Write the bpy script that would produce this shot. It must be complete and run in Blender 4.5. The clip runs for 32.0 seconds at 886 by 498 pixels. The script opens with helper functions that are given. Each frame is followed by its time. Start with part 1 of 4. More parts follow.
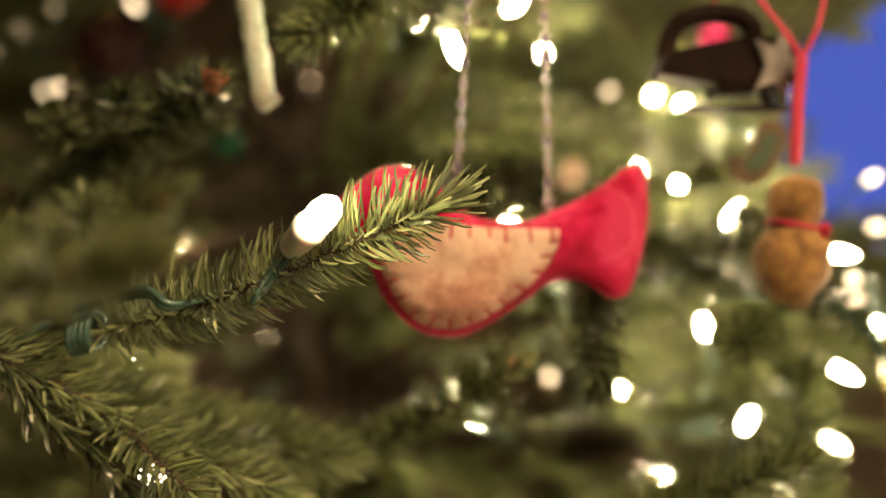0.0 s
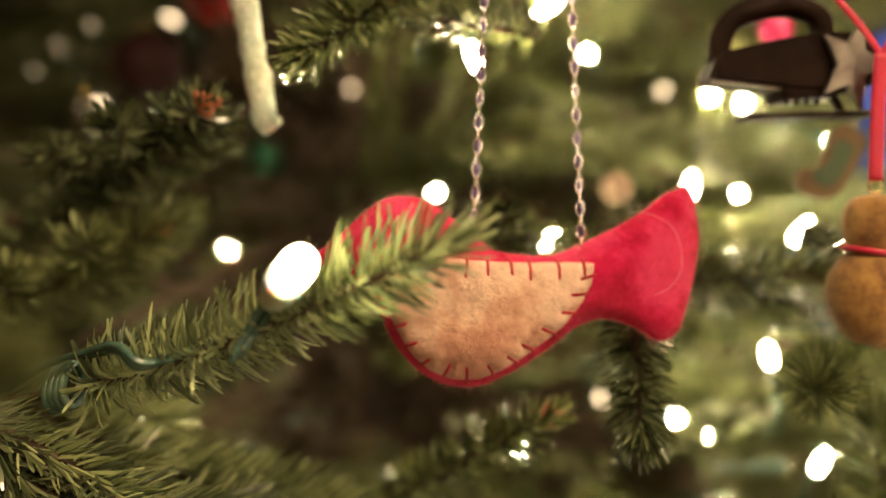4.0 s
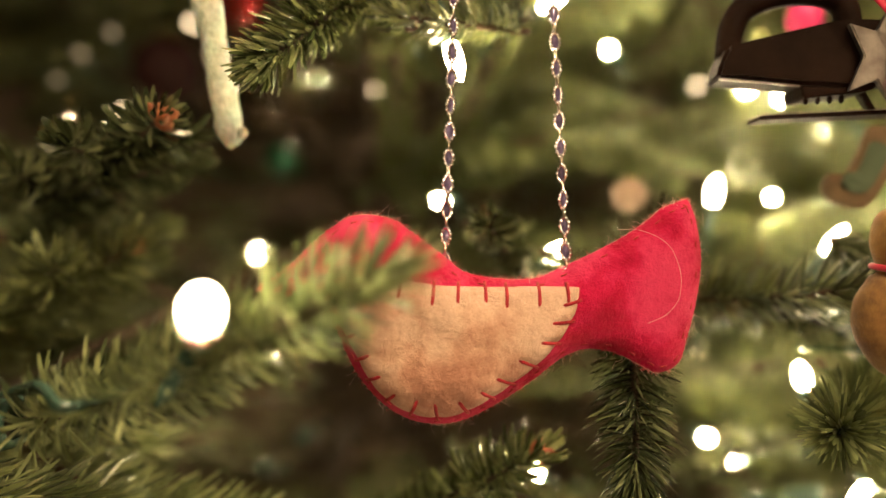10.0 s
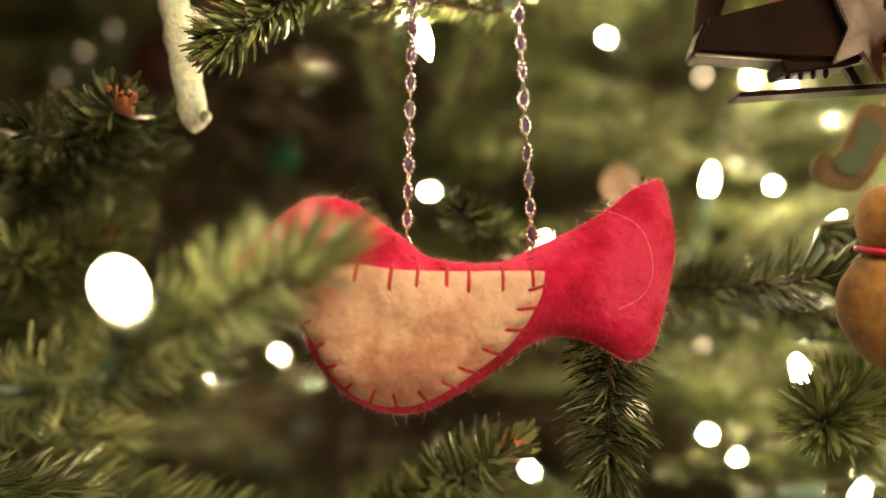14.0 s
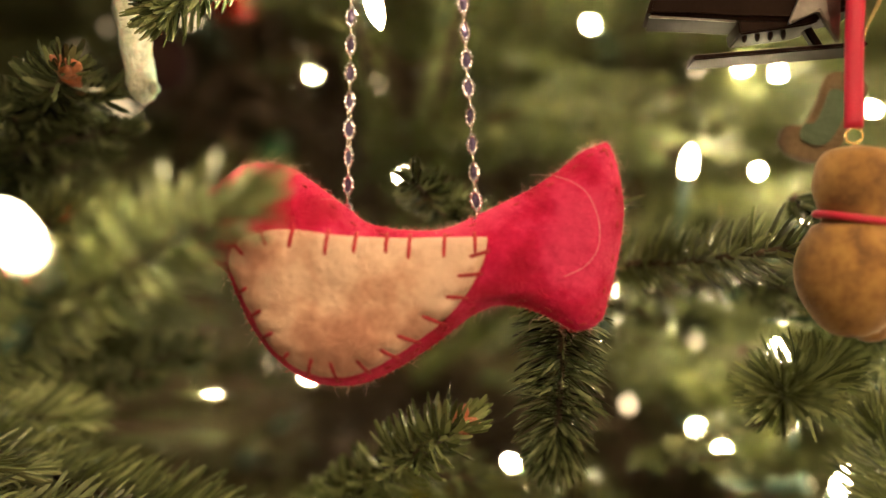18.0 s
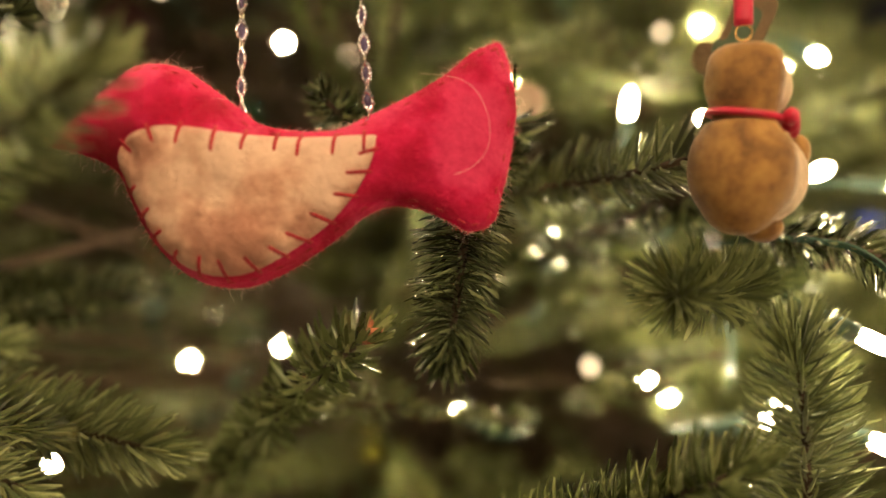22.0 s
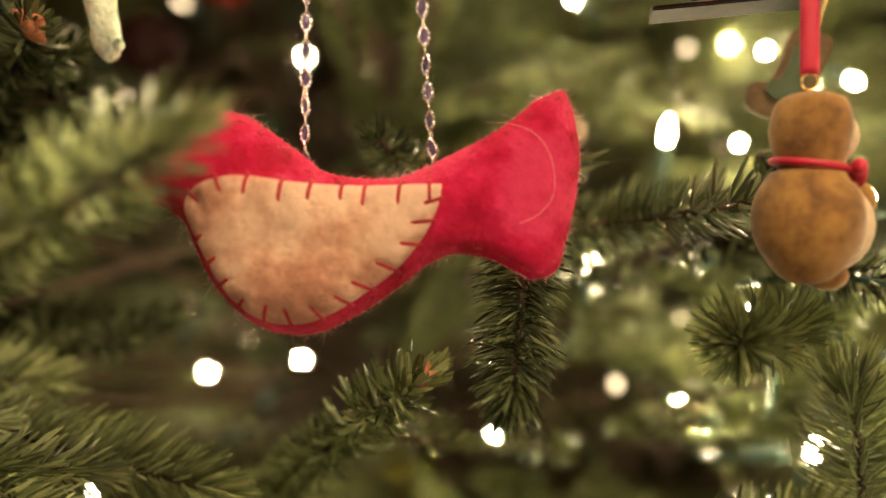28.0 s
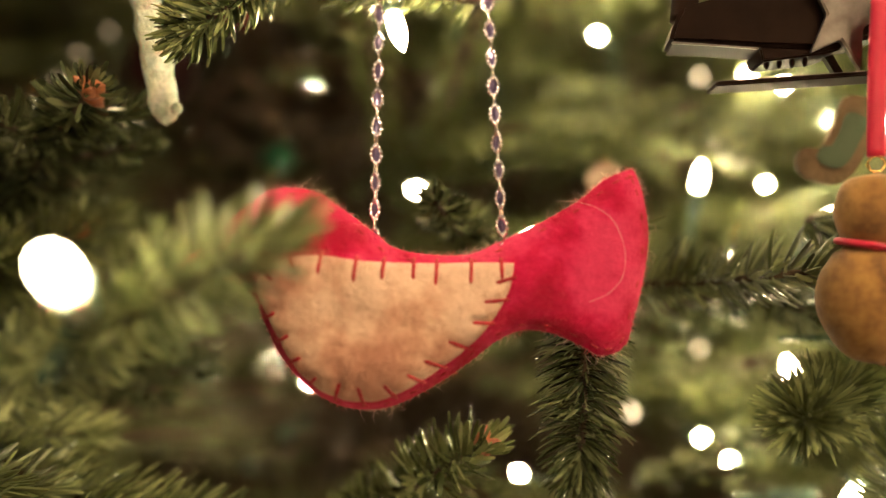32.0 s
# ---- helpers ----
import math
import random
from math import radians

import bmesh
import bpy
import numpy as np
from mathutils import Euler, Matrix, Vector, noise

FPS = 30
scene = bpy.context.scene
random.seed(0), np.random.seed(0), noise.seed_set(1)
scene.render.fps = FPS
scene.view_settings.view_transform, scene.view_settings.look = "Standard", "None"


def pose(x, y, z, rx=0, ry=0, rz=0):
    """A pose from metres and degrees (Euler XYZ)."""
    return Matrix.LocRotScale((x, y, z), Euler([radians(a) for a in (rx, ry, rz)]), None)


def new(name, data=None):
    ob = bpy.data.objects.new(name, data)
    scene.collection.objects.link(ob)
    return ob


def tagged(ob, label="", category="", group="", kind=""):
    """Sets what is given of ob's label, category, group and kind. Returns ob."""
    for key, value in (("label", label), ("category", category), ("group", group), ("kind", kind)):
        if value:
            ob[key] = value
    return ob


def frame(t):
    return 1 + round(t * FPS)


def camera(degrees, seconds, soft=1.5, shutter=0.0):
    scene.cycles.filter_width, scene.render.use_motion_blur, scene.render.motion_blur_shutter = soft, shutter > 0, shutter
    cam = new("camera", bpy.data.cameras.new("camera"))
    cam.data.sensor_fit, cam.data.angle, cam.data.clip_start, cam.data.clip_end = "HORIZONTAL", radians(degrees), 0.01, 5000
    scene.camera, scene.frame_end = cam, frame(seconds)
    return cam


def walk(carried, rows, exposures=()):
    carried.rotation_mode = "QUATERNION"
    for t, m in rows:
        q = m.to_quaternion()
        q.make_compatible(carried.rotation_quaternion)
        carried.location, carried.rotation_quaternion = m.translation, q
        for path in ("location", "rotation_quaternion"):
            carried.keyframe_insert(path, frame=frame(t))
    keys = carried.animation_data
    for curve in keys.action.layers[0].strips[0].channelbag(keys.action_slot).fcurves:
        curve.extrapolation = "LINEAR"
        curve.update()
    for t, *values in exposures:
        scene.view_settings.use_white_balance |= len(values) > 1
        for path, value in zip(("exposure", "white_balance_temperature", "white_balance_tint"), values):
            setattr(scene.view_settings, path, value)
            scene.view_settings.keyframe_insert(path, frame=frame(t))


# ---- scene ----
cam = camera(62.6, 32.0, soft=1.25)
# a wide-open lens that keeps one focus distance while it slides
cam.data.dof.use_dof = True
cam.data.dof.focus_distance = 0.170
cam.data.dof.aperture_fstop = 3.8
METRES, EYE, TILT, LEAN, TURN = 0.2, 1.2, -3.0, 0.0, 0.0
ROWS = [
    (0.0, 0.0, 0.0, 0.0, 0.0, 0.0, -0.0),
    (0.5, 0.0059, 0.0182, 0.008, 0.79, 0.02, 0.21),
    (1.0, 0.0128, 0.0366, 0.0156, 1.47, 0.06, 0.31),
    (1.5, 0.0192, 0.0542, 0.0244, 2.06, 0.17, 0.34),
    (2.0, 0.0255, 0.071, 0.0319, 2.62, 0.2, 0.41),
    (2.5, 0.0317, 0.0869, 0.0374, 3.18, 0.15, 0.57),
    (3.0, 0.0383, 0.1017, 0.0421, 3.69, 0.1, 0.75),
    (3.5, 0.0461, 0.1156, 0.0462, 4.13, 0.01, 0.8),
    (5.5, 0.0832, 0.1612, 0.0654, 5.99, -0.02, 0.81),
    (6.0, 0.0912, 0.1716, 0.0703, 6.32, 0.0, 0.8),
    (6.5, 0.0991, 0.1815, 0.0743, 6.62, 0.01, 0.87),
    (7.0, 0.1065, 0.1909, 0.0773, 6.87, 0.03, 0.95),
    (7.5, 0.1128, 0.1994, 0.0805, 7.19, 0.14, 0.94),
    (8.0, 0.1183, 0.2068, 0.083, 7.52, 0.22, 0.95),
    (8.5, 0.124, 0.2128, 0.0834, 7.81, 0.19, 1.0),
    (9.0, 0.1303, 0.2182, 0.083, 8.06, 0.05, 1.14),
    (9.5, 0.1369, 0.2232, 0.0811, 8.29, -0.08, 1.26),
    (10.0, 0.1435, 0.2284, 0.0795, 8.52, -0.19, 1.26),
    (10.5, 0.1501, 0.2333, 0.0771, 8.76, -0.22, 1.28),
    (11.0, 0.1569, 0.238, 0.0733, 9.02, -0.26, 1.29),
    (11.5, 0.1639, 0.2431, 0.0696, 9.28, -0.31, 1.33),
    (12.0, 0.1711, 0.2482, 0.0673, 9.49, -0.32, 1.35),
    (12.5, 0.1792, 0.2538, 0.0643, 9.68, -0.26, 1.29),
    (13.0, 0.1875, 0.2594, 0.062, 9.86, -0.2, 1.3),
    (13.5, 0.1956, 0.265, 0.0607, 10.0, -0.16, 1.42),
    (14.0, 0.205, 0.2713, 0.058, 10.16, -0.08, 1.49),
    (14.5, 0.2139, 0.2773, 0.0555, 10.31, 0.01, 1.51),
    (16.5, 0.2506, 0.3007, 0.0352, 10.84, 0.61, 1.46),
    (17.0, 0.2594, 0.3041, 0.0283, 10.95, 0.62, 1.47),
    (17.5, 0.2681, 0.3068, 0.0195, 11.1, 0.62, 1.55),
    (18.0, 0.278, 0.3094, 0.0096, 11.28, 0.62, 1.63),
    (18.5, 0.288, 0.3113, -0.0018, 11.41, 0.57, 1.72),
    (19.0, 0.2993, 0.3135, -0.0152, 11.53, 0.59, 1.79),
    (19.5, 0.3116, 0.3163, -0.0296, 11.59, 0.59, 1.73),
    (20.0, 0.3252, 0.3188, -0.043, 11.64, 0.49, 1.68),
    (20.5, 0.339, 0.3222, -0.058, 11.62, 0.49, 1.72),
    (21.0, 0.3538, 0.3248, -0.0708, 11.47, 0.35, 1.74),
    (21.5, 0.3706, 0.3284, -0.0852, 11.35, 0.36, 1.77),
    (22.0, 0.3898, 0.333, -0.0984, 11.26, 0.33, 1.72),
    (22.5, 0.4076, 0.338, -0.1117, 11.05, 0.47, 1.61),
    (23.0, 0.4266, 0.3436, -0.1218, 10.9, 0.51, 1.5),
    (23.5, 0.444, 0.3486, -0.1317, 10.69, 0.57, 1.44),
    (24.0, 0.4624, 0.3538, -0.1394, 10.6, 0.54, 1.46),
    (24.5, 0.4486, 0.35, -0.1341, 10.66, 0.59, 1.45),
    (25.0, 0.4307, 0.3446, -0.1245, 10.83, 0.54, 1.49),
    (25.5, 0.4126, 0.3394, -0.1143, 11.03, 0.47, 1.57),
    (27.5, 0.3438, 0.3225, -0.0587, 11.64, 0.3, 1.65),
    (28.0, 0.3292, 0.3195, -0.0456, 11.68, 0.42, 1.64),
    (28.5, 0.316, 0.3166, -0.032, 11.66, 0.5, 1.66),
    (29.0, 0.3027, 0.314, -0.0175, 11.57, 0.52, 1.76),
    (29.5, 0.2913, 0.3117, -0.005, 11.48, 0.57, 1.73),
    (30.0, 0.2804, 0.3095, 0.0069, 11.3, 0.61, 1.63),
    (30.5, 0.2711, 0.3074, 0.0173, 11.18, 0.61, 1.57),
    (31.0, 0.2619, 0.3045, 0.0259, 10.99, 0.63, 1.47),
    (31.5, 0.2529, 0.3012, 0.034, 10.87, 0.6, 1.46),
    (32.0, 0.2441, 0.2971, 0.0398, 10.73, 0.48, 1.43),
]
walk(cam, [(t, pose(0, 0, EYE, TILT, LEAN, TURN) @ pose(METRES * x, METRES * y, METRES * z, 90 + pitch, roll, yaw)) for t, x, y, z, yaw, pitch, roll in ROWS],
     exposures=[(0.0, 0.57), (9.0, 0.57), (17.0, 0.52), (24.0, 0.51), (32.0, 0.54)])

from mathutils import geometry

# ---- world, lights ----
world = bpy.data.worlds.new("dusk")
scene.world = world
world.use_nodes = True
wn = world.node_tree
sky = wn.nodes.new("ShaderNodeTexSky")
sky.sky_type = "NISHITA"
sky.sun_disc = False
sky.sun_elevation, sky.sun_rotation = radians(-3.0), radians(150)
wn.links.new(sky.outputs[0], wn.nodes["Background"].inputs[0])
wn.nodes["Background"].inputs[1].default_value = 0.15

WARM = (1.0, 0.72, 0.41)


# ---- materials ----
class Mat:
    """A principled material with small helpers for noise, ramps and bump."""

    def __init__(self, name, color, rough=0.5, metal=0.0, **more):
        self.m = bpy.data.materials.new(name)
        self.m.use_nodes = True
        self.t = self.m.node_tree
        self.b = self.t.nodes["Principled BSDF"]
        self.b.inputs["Base Color"].default_value = (*color, 1)
        self.b.inputs["Roughness"].default_value = rough
        self.b.inputs["Metallic"].default_value = metal
        for key, value in more.items():
            self.b.inputs[key.replace("_", " ")].default_value = value
        self.bumps = None

    def node(self, kind, **inputs):
        n = self.t.nodes.new(kind)
        for key, value in inputs.items():
            n.inputs[key].default_value = value
        return n

    def link(self, a, b):
        self.t.links.new(a, b)

    def noise(self, scale, detail=4.0, rough=0.6):
        co = self.t.nodes.new("ShaderNodeTexCoord")
        n = self.node("ShaderNodeTexNoise", Scale=scale, Detail=detail, Roughness=rough)
        self.link(co.outputs["Object"], n.inputs["Vector"])
        return n.outputs["Fac"]

    def ramp(self, fac, stops):
        r = self.t.nodes.new("ShaderNodeValToRGB")
        el = r.color_ramp.elements
        while len(el) < len(stops):
            el.new(0.5)
        for e, (p, c) in zip(el, stops):
            e.position, e.color = p, (*c, 1)
        self.link(fac, r.inputs[0])
        return r.outputs[0]

    def mix(self, fac, a, b, blend="MIX"):
        x = self.t.nodes.new("ShaderNodeMix")
        x.data_type, x.blend_type = "RGBA", blend
        if isinstance(fac, float):
            x.inputs[0].default_value = fac
        else:
            self.link(fac, x.inputs[0])
        self.link(a, x.inputs[6])
        self.link(b, x.inputs[7])
        return x.outputs[2]

    def color(self, out):
        self.link(out, self.b.inputs["Base Color"])
        return self

    def bump(self, fac, strength, dist):
        n = self.node("ShaderNodeBump", Strength=strength, Distance=dist)
        self.link(fac, n.inputs["Height"])
        if self.bumps:
            self.link(self.bumps, n.inputs["Normal"])
        self.bumps = n.outputs[0]
        self.link(self.bumps, self.b.inputs["Normal"])
        return self


def island(mat):
    return mat.t.nodes.new("ShaderNodeNewGeometry").outputs["Random Per Island"]


def needle_mat(name, dark, mid, light, rough=0.26):
    m = Mat(name, mid, rough, Specular_IOR_Level=0.7)
    r = m.ramp(island(m), [(0.0, dark), (0.55, mid), (1.0, light)])
    n = m.ramp(m.noise(60, 2), [(0.35, (0.72, 0.74, 0.62)), (0.7, (1, 1, 1))])
    tone = m.mix(1.0, r, n, "MULTIPLY")
    m.color(tone)
    thin = m.t.nodes.new("ShaderNodeBsdfTranslucent")
    both = m.t.nodes.new("ShaderNodeMixShader")
    both.inputs[0].default_value = 0.10
    m.link(tone, thin.inputs["Color"])
    m.link(m.b.outputs[0], both.inputs[1])
    m.link(thin.outputs[0], both.inputs[2])
    m.link(both.outputs[0], m.t.nodes["Material Output"].inputs["Surface"])
    return m.m


M_NEEDLE = needle_mat("fir_needle", (0.044, 0.061, 0.022), (0.165, 0.195, 0.078), (0.370, 0.405, 0.205))
# Darkest copy: the low light on hanging and inner twigs is in its colour.
M_NEEDLE_DARK = needle_mat("dark_fir_needle", (0.020, 0.028, 0.012), (0.072, 0.088, 0.040), (0.215, 0.238, 0.132))
# Lighter copy for near twigs, with their brighter light put into the colour.
M_NEEDLE_LIT = needle_mat("lit_fir_needle", (0.058, 0.080, 0.034), (0.205, 0.245, 0.104), (0.440, 0.485, 0.255), 0.36)
# Shaded copy of the needle colour: the dimness among the limbs is put in.
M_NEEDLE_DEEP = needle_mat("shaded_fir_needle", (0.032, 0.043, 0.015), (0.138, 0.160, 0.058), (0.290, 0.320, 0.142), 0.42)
m = Mat("fir_bark", (0.12, 0.075, 0.035), 0.8)
m.color(m.ramp(m.noise(250, 5), [(0.3, (0.022, 0.013, 0.007)), (0.7, (0.080, 0.048, 0.024))])).bump(m.noise(400, 4), 0.6, 0.0006)
M_BARK = m.m
m = Mat("bud_scale", (0.22, 0.07, 0.025), 0.55)
m.color(m.ramp(m.noise(700, 3), [(0.3, (0.15, 0.042, 0.016)), (0.75, (0.36, 0.12, 0.045))]))
M_BUD = m.m


def felt(name, a, b, c, sheen, fibre=2600.0, worn=0.8, cloudy=58):
    m = Mat(name, b, 0.95, Specular_IOR_Level=0.15, Sheen_Weight=0.22, Sheen_Roughness=0.5, Sheen_Tint=(*sheen, 1))
    cloud = m.ramp(m.noise(cloudy, 5, 0.55), [(0.41, a), (0.50, b), (0.59, c)])
    fine = m.ramp(m.noise(420, 5, 0.7), [(0.30, (0.74, 0.70, 0.70)), (0.70, (1.12, 1.12, 1.12))])
    m.color(m.mix(worn, cloud, fine, "MULTIPLY"))
    m.bump(m.noise(fibre, 5, 0.8), 0.75, 0.0005).bump(m.noise(280, 4, 0.7), 0.8, 0.0012)
    return m.m


M_RED = felt("crimson_felt", (0.36, 0.003, 0.034), (0.50, 0.008, 0.068), (0.63, 0.040, 0.130), (1, 0.35, 0.4), worn=0.16)
M_RED_EDGE = felt("frayed_crimson_edge", (0.46, 0.020, 0.060), (0.58, 0.055, 0.105), (0.68, 0.150, 0.190), (1, 0.6, 0.6))
M_TAN = felt("tan_felt", (0.395, 0.192, 0.134), (0.56, 0.340, 0.245), (0.660, 0.465, 0.358), (1, 0.85, 0.75), worn=0.4, cloudy=52)
M_THREAD = felt("dark_red_thread", (0.28, 0.015, 0.026), (0.40, 0.028, 0.040), (0.48, 0.045, 0.055), (1, 0.4, 0.4))
M_FUZZ_RED = Mat("red_fibre", (0.62, 0.05, 0.07), 0.7).m
M_FUZZ_PALE = Mat("pale_fibre", (0.72, 0.50, 0.45), 0.6).m
M_SILVER = Mat("silver_chain", (0.66, 0.66, 0.76), 0.10, 1.0).m
m = Mat("bear_plush", (0.30, 0.145, 0.04), 0.85, Sheen_Weight=0.25, Sheen_Roughness=0.4)
m.color(m.ramp(m.noise(110, 5, 0.7), [(0.36, (0.125, 0.056, 0.014)), (0.48, (0.228, 0.114, 0.028)), (0.64, (0.345, 0.186, 0.050))]))
m.bump(m.noise(1800, 4, 0.8), 0.5, 0.0005)
M_BEAR = m.m
M_CREAM = felt("cream_plush", (0.55, 0.42, 0.28), (0.68, 0.54, 0.38), (0.75, 0.62, 0.46), (1, 0.9, 0.8))
m = Mat("red_satin", (0.43, 0.005, 0.042), 0.5, Sheen_Weight=0.05)
m.bump(m.noise(900, 3), 0.25, 0.0003)
M_SATIN = m.m
M_BRASS = Mat("brass_ring", (0.65, 0.45, 0.2), 0.25, 1.0).m
m = Mat("frosted_icicle", (0.70, 0.72, 0.55), 0.5, Subsurface_Weight=0.25, Subsurface_Scale=0.004)
m.color(m.ramp(m.noise(500, 5, 0.7), [(0.34, (0.40, 0.47, 0.36)), (0.62, (0.72, 0.77, 0.66))])).bump(m.noise(1100, 4), 1.0, 0.0016).bump(m.noise(420, 3), 0.8, 0.0015)
M_ICE = m.m
m = Mat("black_lacquer", (0.012, 0.008, 0.006), 0.6, Specular_IOR_Level=0.05)
m.color(m.ramp(m.noise(90, 4), [(0.3, (0.007, 0.0032, 0.0022)), (0.7, (0.017, 0.0085, 0.006))]))
M_BLACK = m.m
m = Mat("brushed_steel", (0.18, 0.16, 0.15), 0.5, 1.0)
m.color(m.ramp(m.noise(260, 4), [(0.3, (0.13, 0.115, 0.105)), (0.7, (0.21, 0.19, 0.178))]))
M_STEEL = m.m
m = Mat("wire_green", (0.028, 0.075, 0.055), 0.24)
m.color(m.ramp(m.noise(300, 3), [(0.3, (0.030, 0.066, 0.048)), (0.7, (0.062, 0.118, 0.090))]))
M_WIRE = m.m
# Lit copy of the socket, with the bulb's light put into the colour.
M_SOCKET_LIT = Mat("socket_lit_green", (0.55, 0.66, 0.58), 0.45, Subsurface_Weight=0.3, Subsurface_Scale=0.004).m
m = Mat("socket_green", (0.060, 0.100, 0.078), 0.45, Subsurface_Weight=0.2, Subsurface_Scale=0.003)
m.bump(m.noise(500, 2), 0.2, 0.0004)
M_SOCKET = m.m


def glow(name, color, strength):
    m = Mat(name, (0.9, 0.85, 0.75), 0.1)
    m.b.inputs["Emission Color"].default_value = (*color, 1)
    m.b.inputs["Emission Strength"].default_value = strength
    return m.m


M_BULB = glow("lit_bulb", (1.0, 0.79, 0.45), 180.0)
M_BULB_NEAR = glow("lit_bulb_on_twig", (1.0, 0.79, 0.45), 66.0)
M_CORE = glow("lit_bulb_core", (1.0, 0.79, 0.45), 1080.0)
M_CORE_B = glow("lit_bulb_core_b", (1.0, 0.79, 0.45), 700.0)
M_BULB_DIM = glow("faint_bulb", (1.0, 0.74, 0.44), 4.2)
M_BULB_EMBER = glow("nearly_dark_bulb", (1.0, 0.72, 0.45), 0.35)
M_CLEAR = Mat("clear_glass", (1, 1, 1), 0.02, Transmission_Weight=1.0, IOR=1.75).m
m = Mat("wall_paint", (0.30, 0.25, 0.19), 0.85)
m.color(m.ramp(m.noise(1.6, 4), [(0.3, (0.125, 0.10, 0.075)), (0.7, (0.165, 0.135, 0.10))])).bump(m.noise(150, 3), 0.15, 0.001)
M_WALL = m.m
m = Mat("ceiling_paint", (0.55, 0.52, 0.48), 0.9)
m.bump(m.noise(120, 3), 0.15, 0.001)
M_CEIL = m.m
m = Mat("oak_floor", (0.25, 0.14, 0.07), 0.4)
m.color(m.ramp(m.noise(9, 6, 0.7), [(0.3, (0.16, 0.085, 0.04)), (0.7, (0.34, 0.20, 0.10))]))
M_FLOOR = m.m
M_WHITE = Mat("white_paint", (0.78, 0.77, 0.74), 0.45).m
M_PANE = Mat("window_glass", (1, 1, 1), 0.0, Transmission_Weight=1.0, IOR=1.45).m


# ---- mesh helpers ----
def mesh_of(name, verts, faces, material, smooth=False):
    me = bpy.data.meshes.new(name)
    me.from_pydata([tuple(v) for v in verts], [], [tuple(int(i) for i in f) for f in faces])
    me.materials.append(material)
    if smooth:
        me.polygons.foreach_set("use_smooth", [True] * len(me.polygons))
    me.update()
    return me


def thing(name, at, label, category, group="", kind=""):
    ob = new(name)
    ob.empty_display_size = 0.01
    ob.matrix_basis = at if isinstance(at, Matrix) else Matrix.Translation(at)
    bpy.context.view_layer.update()
    return tagged(ob, label, category, group, kind)


def child(name, data, parent, m=None, label="", kind=""):
    """A part in the parent's own space."""
    ob = new(name, data)
    ob.parent = parent
    if m is not None:
        ob.matrix_basis = m
    return tagged(ob, label, kind=kind)


def finish(bm, name, material, smooth=True):
    bmesh.ops.recalc_face_normals(bm, faces=bm.faces)
    me = bpy.data.meshes.new(name)
    bm.to_mesh(me)
    bm.free()
    me.polygons.foreach_set("use_smooth", [smooth] * len(me.polygons))
    me.materials.append(material)
    return me


def spline(points, n):
    """n points along a Catmull-Rom curve through the points, evenly in its parameter."""
    p = np.array(points, float)
    q = np.vstack([2 * p[0] - p[1], p, 2 * p[-1] - p[-2]])
    out = []
    for u in np.linspace(0, len(p) - 1, n):
        i = min(int(u), len(p) - 2)
        f = u - i
        a, b, c, d = q[i:i + 4]
        out.append(0.5 * (2 * b + (c - a) * f + (2 * a - 5 * b + 4 * c - d) * f ** 2 + (3 * b - a - 3 * c + d) * f ** 3))
    return np.array(out)


def closed_spline(points, n):
    p = np.array(points, float)
    k = len(p)
    out = []
    for u in np.linspace(0, k, n, endpoint=False):
        i = int(u)
        f = u - i
        a, b, c, d = p[(i - 1) % k], p[i % k], p[(i + 1) % k], p[(i + 2) % k]
        out.append(0.5 * (2 * b + (c - a) * f + (2 * a - 5 * b + 4 * c - d) * f ** 2 + (3 * b - a - 3 * c + d) * f ** 3))
    return np.array(out)


def tube(points, radii, sides=8, closed=False):
    """Vertices and faces of a tube along points, with one radius or one for each."""
    p = np.array(points, float)
    n = len(p)
    r = np.full(n, radii) if np.isscalar(radii) else np.array(radii, float)
    tan = np.roll(p, -1, 0) - np.roll(p, 1, 0) if closed else np.gradient(p, axis=0)
    tan /= np.linalg.norm(tan, axis=1)[:, None] + 1e-12
    side = np.cross(tan[0], (0.31, 0.17, 0.93))
    side /= np.linalg.norm(side)
    verts, faces = [], []
    for i in range(n):
        side = side - tan[i] * (side @ tan[i])
        side /= np.linalg.norm(side) + 1e-12
        up = np.cross(tan[i], side)
        for k in range(sides):
            a = 2 * math.pi * k / sides
            verts.append(p[i] + r[i] * (math.cos(a) * side + math.sin(a) * up))
    for i in range(n if closed else n - 1):
        j = (i + 1) % n
        for k in range(sides):
            l = (k + 1) % sides
            faces.append((i * sides + k, i * sides + l, j * sides + l, j * sides + k))
    if not closed:
        faces.append(tuple(range(sides))[::-1])
        faces.append(tuple((n - 1) * sides + k for k in range(sides)))
    return verts, faces


def joined(pieces):
    verts, faces = [], []
    for v, f in pieces:
        o = len(verts)
        verts.extend(v)
        faces.extend(tuple(i + o for i in g) for g in f)
    return verts, faces


def lathe(profile, sides=20):
    """A turned form about z from (radius, z) pairs."""
    verts, faces = [], []
    for r, z in profile:
        for k in range(sides):
            a = 2 * math.pi * k / sides
            verts.append((max(r, 1e-5) * math.cos(a), max(r, 1e-5) * math.sin(a), z))
    for i in range(len(profile) - 1):
        for k in range(sides):
            l = (k + 1) % sides
            faces.append((i * sides + k, i * sides + l, (i + 1) * sides + l, (i + 1) * sides + k))
    faces.append(tuple(range(sides))[::-1])
    faces.append(tuple((len(profile) - 1) * sides + k for k in range(sides)))
    return verts, faces


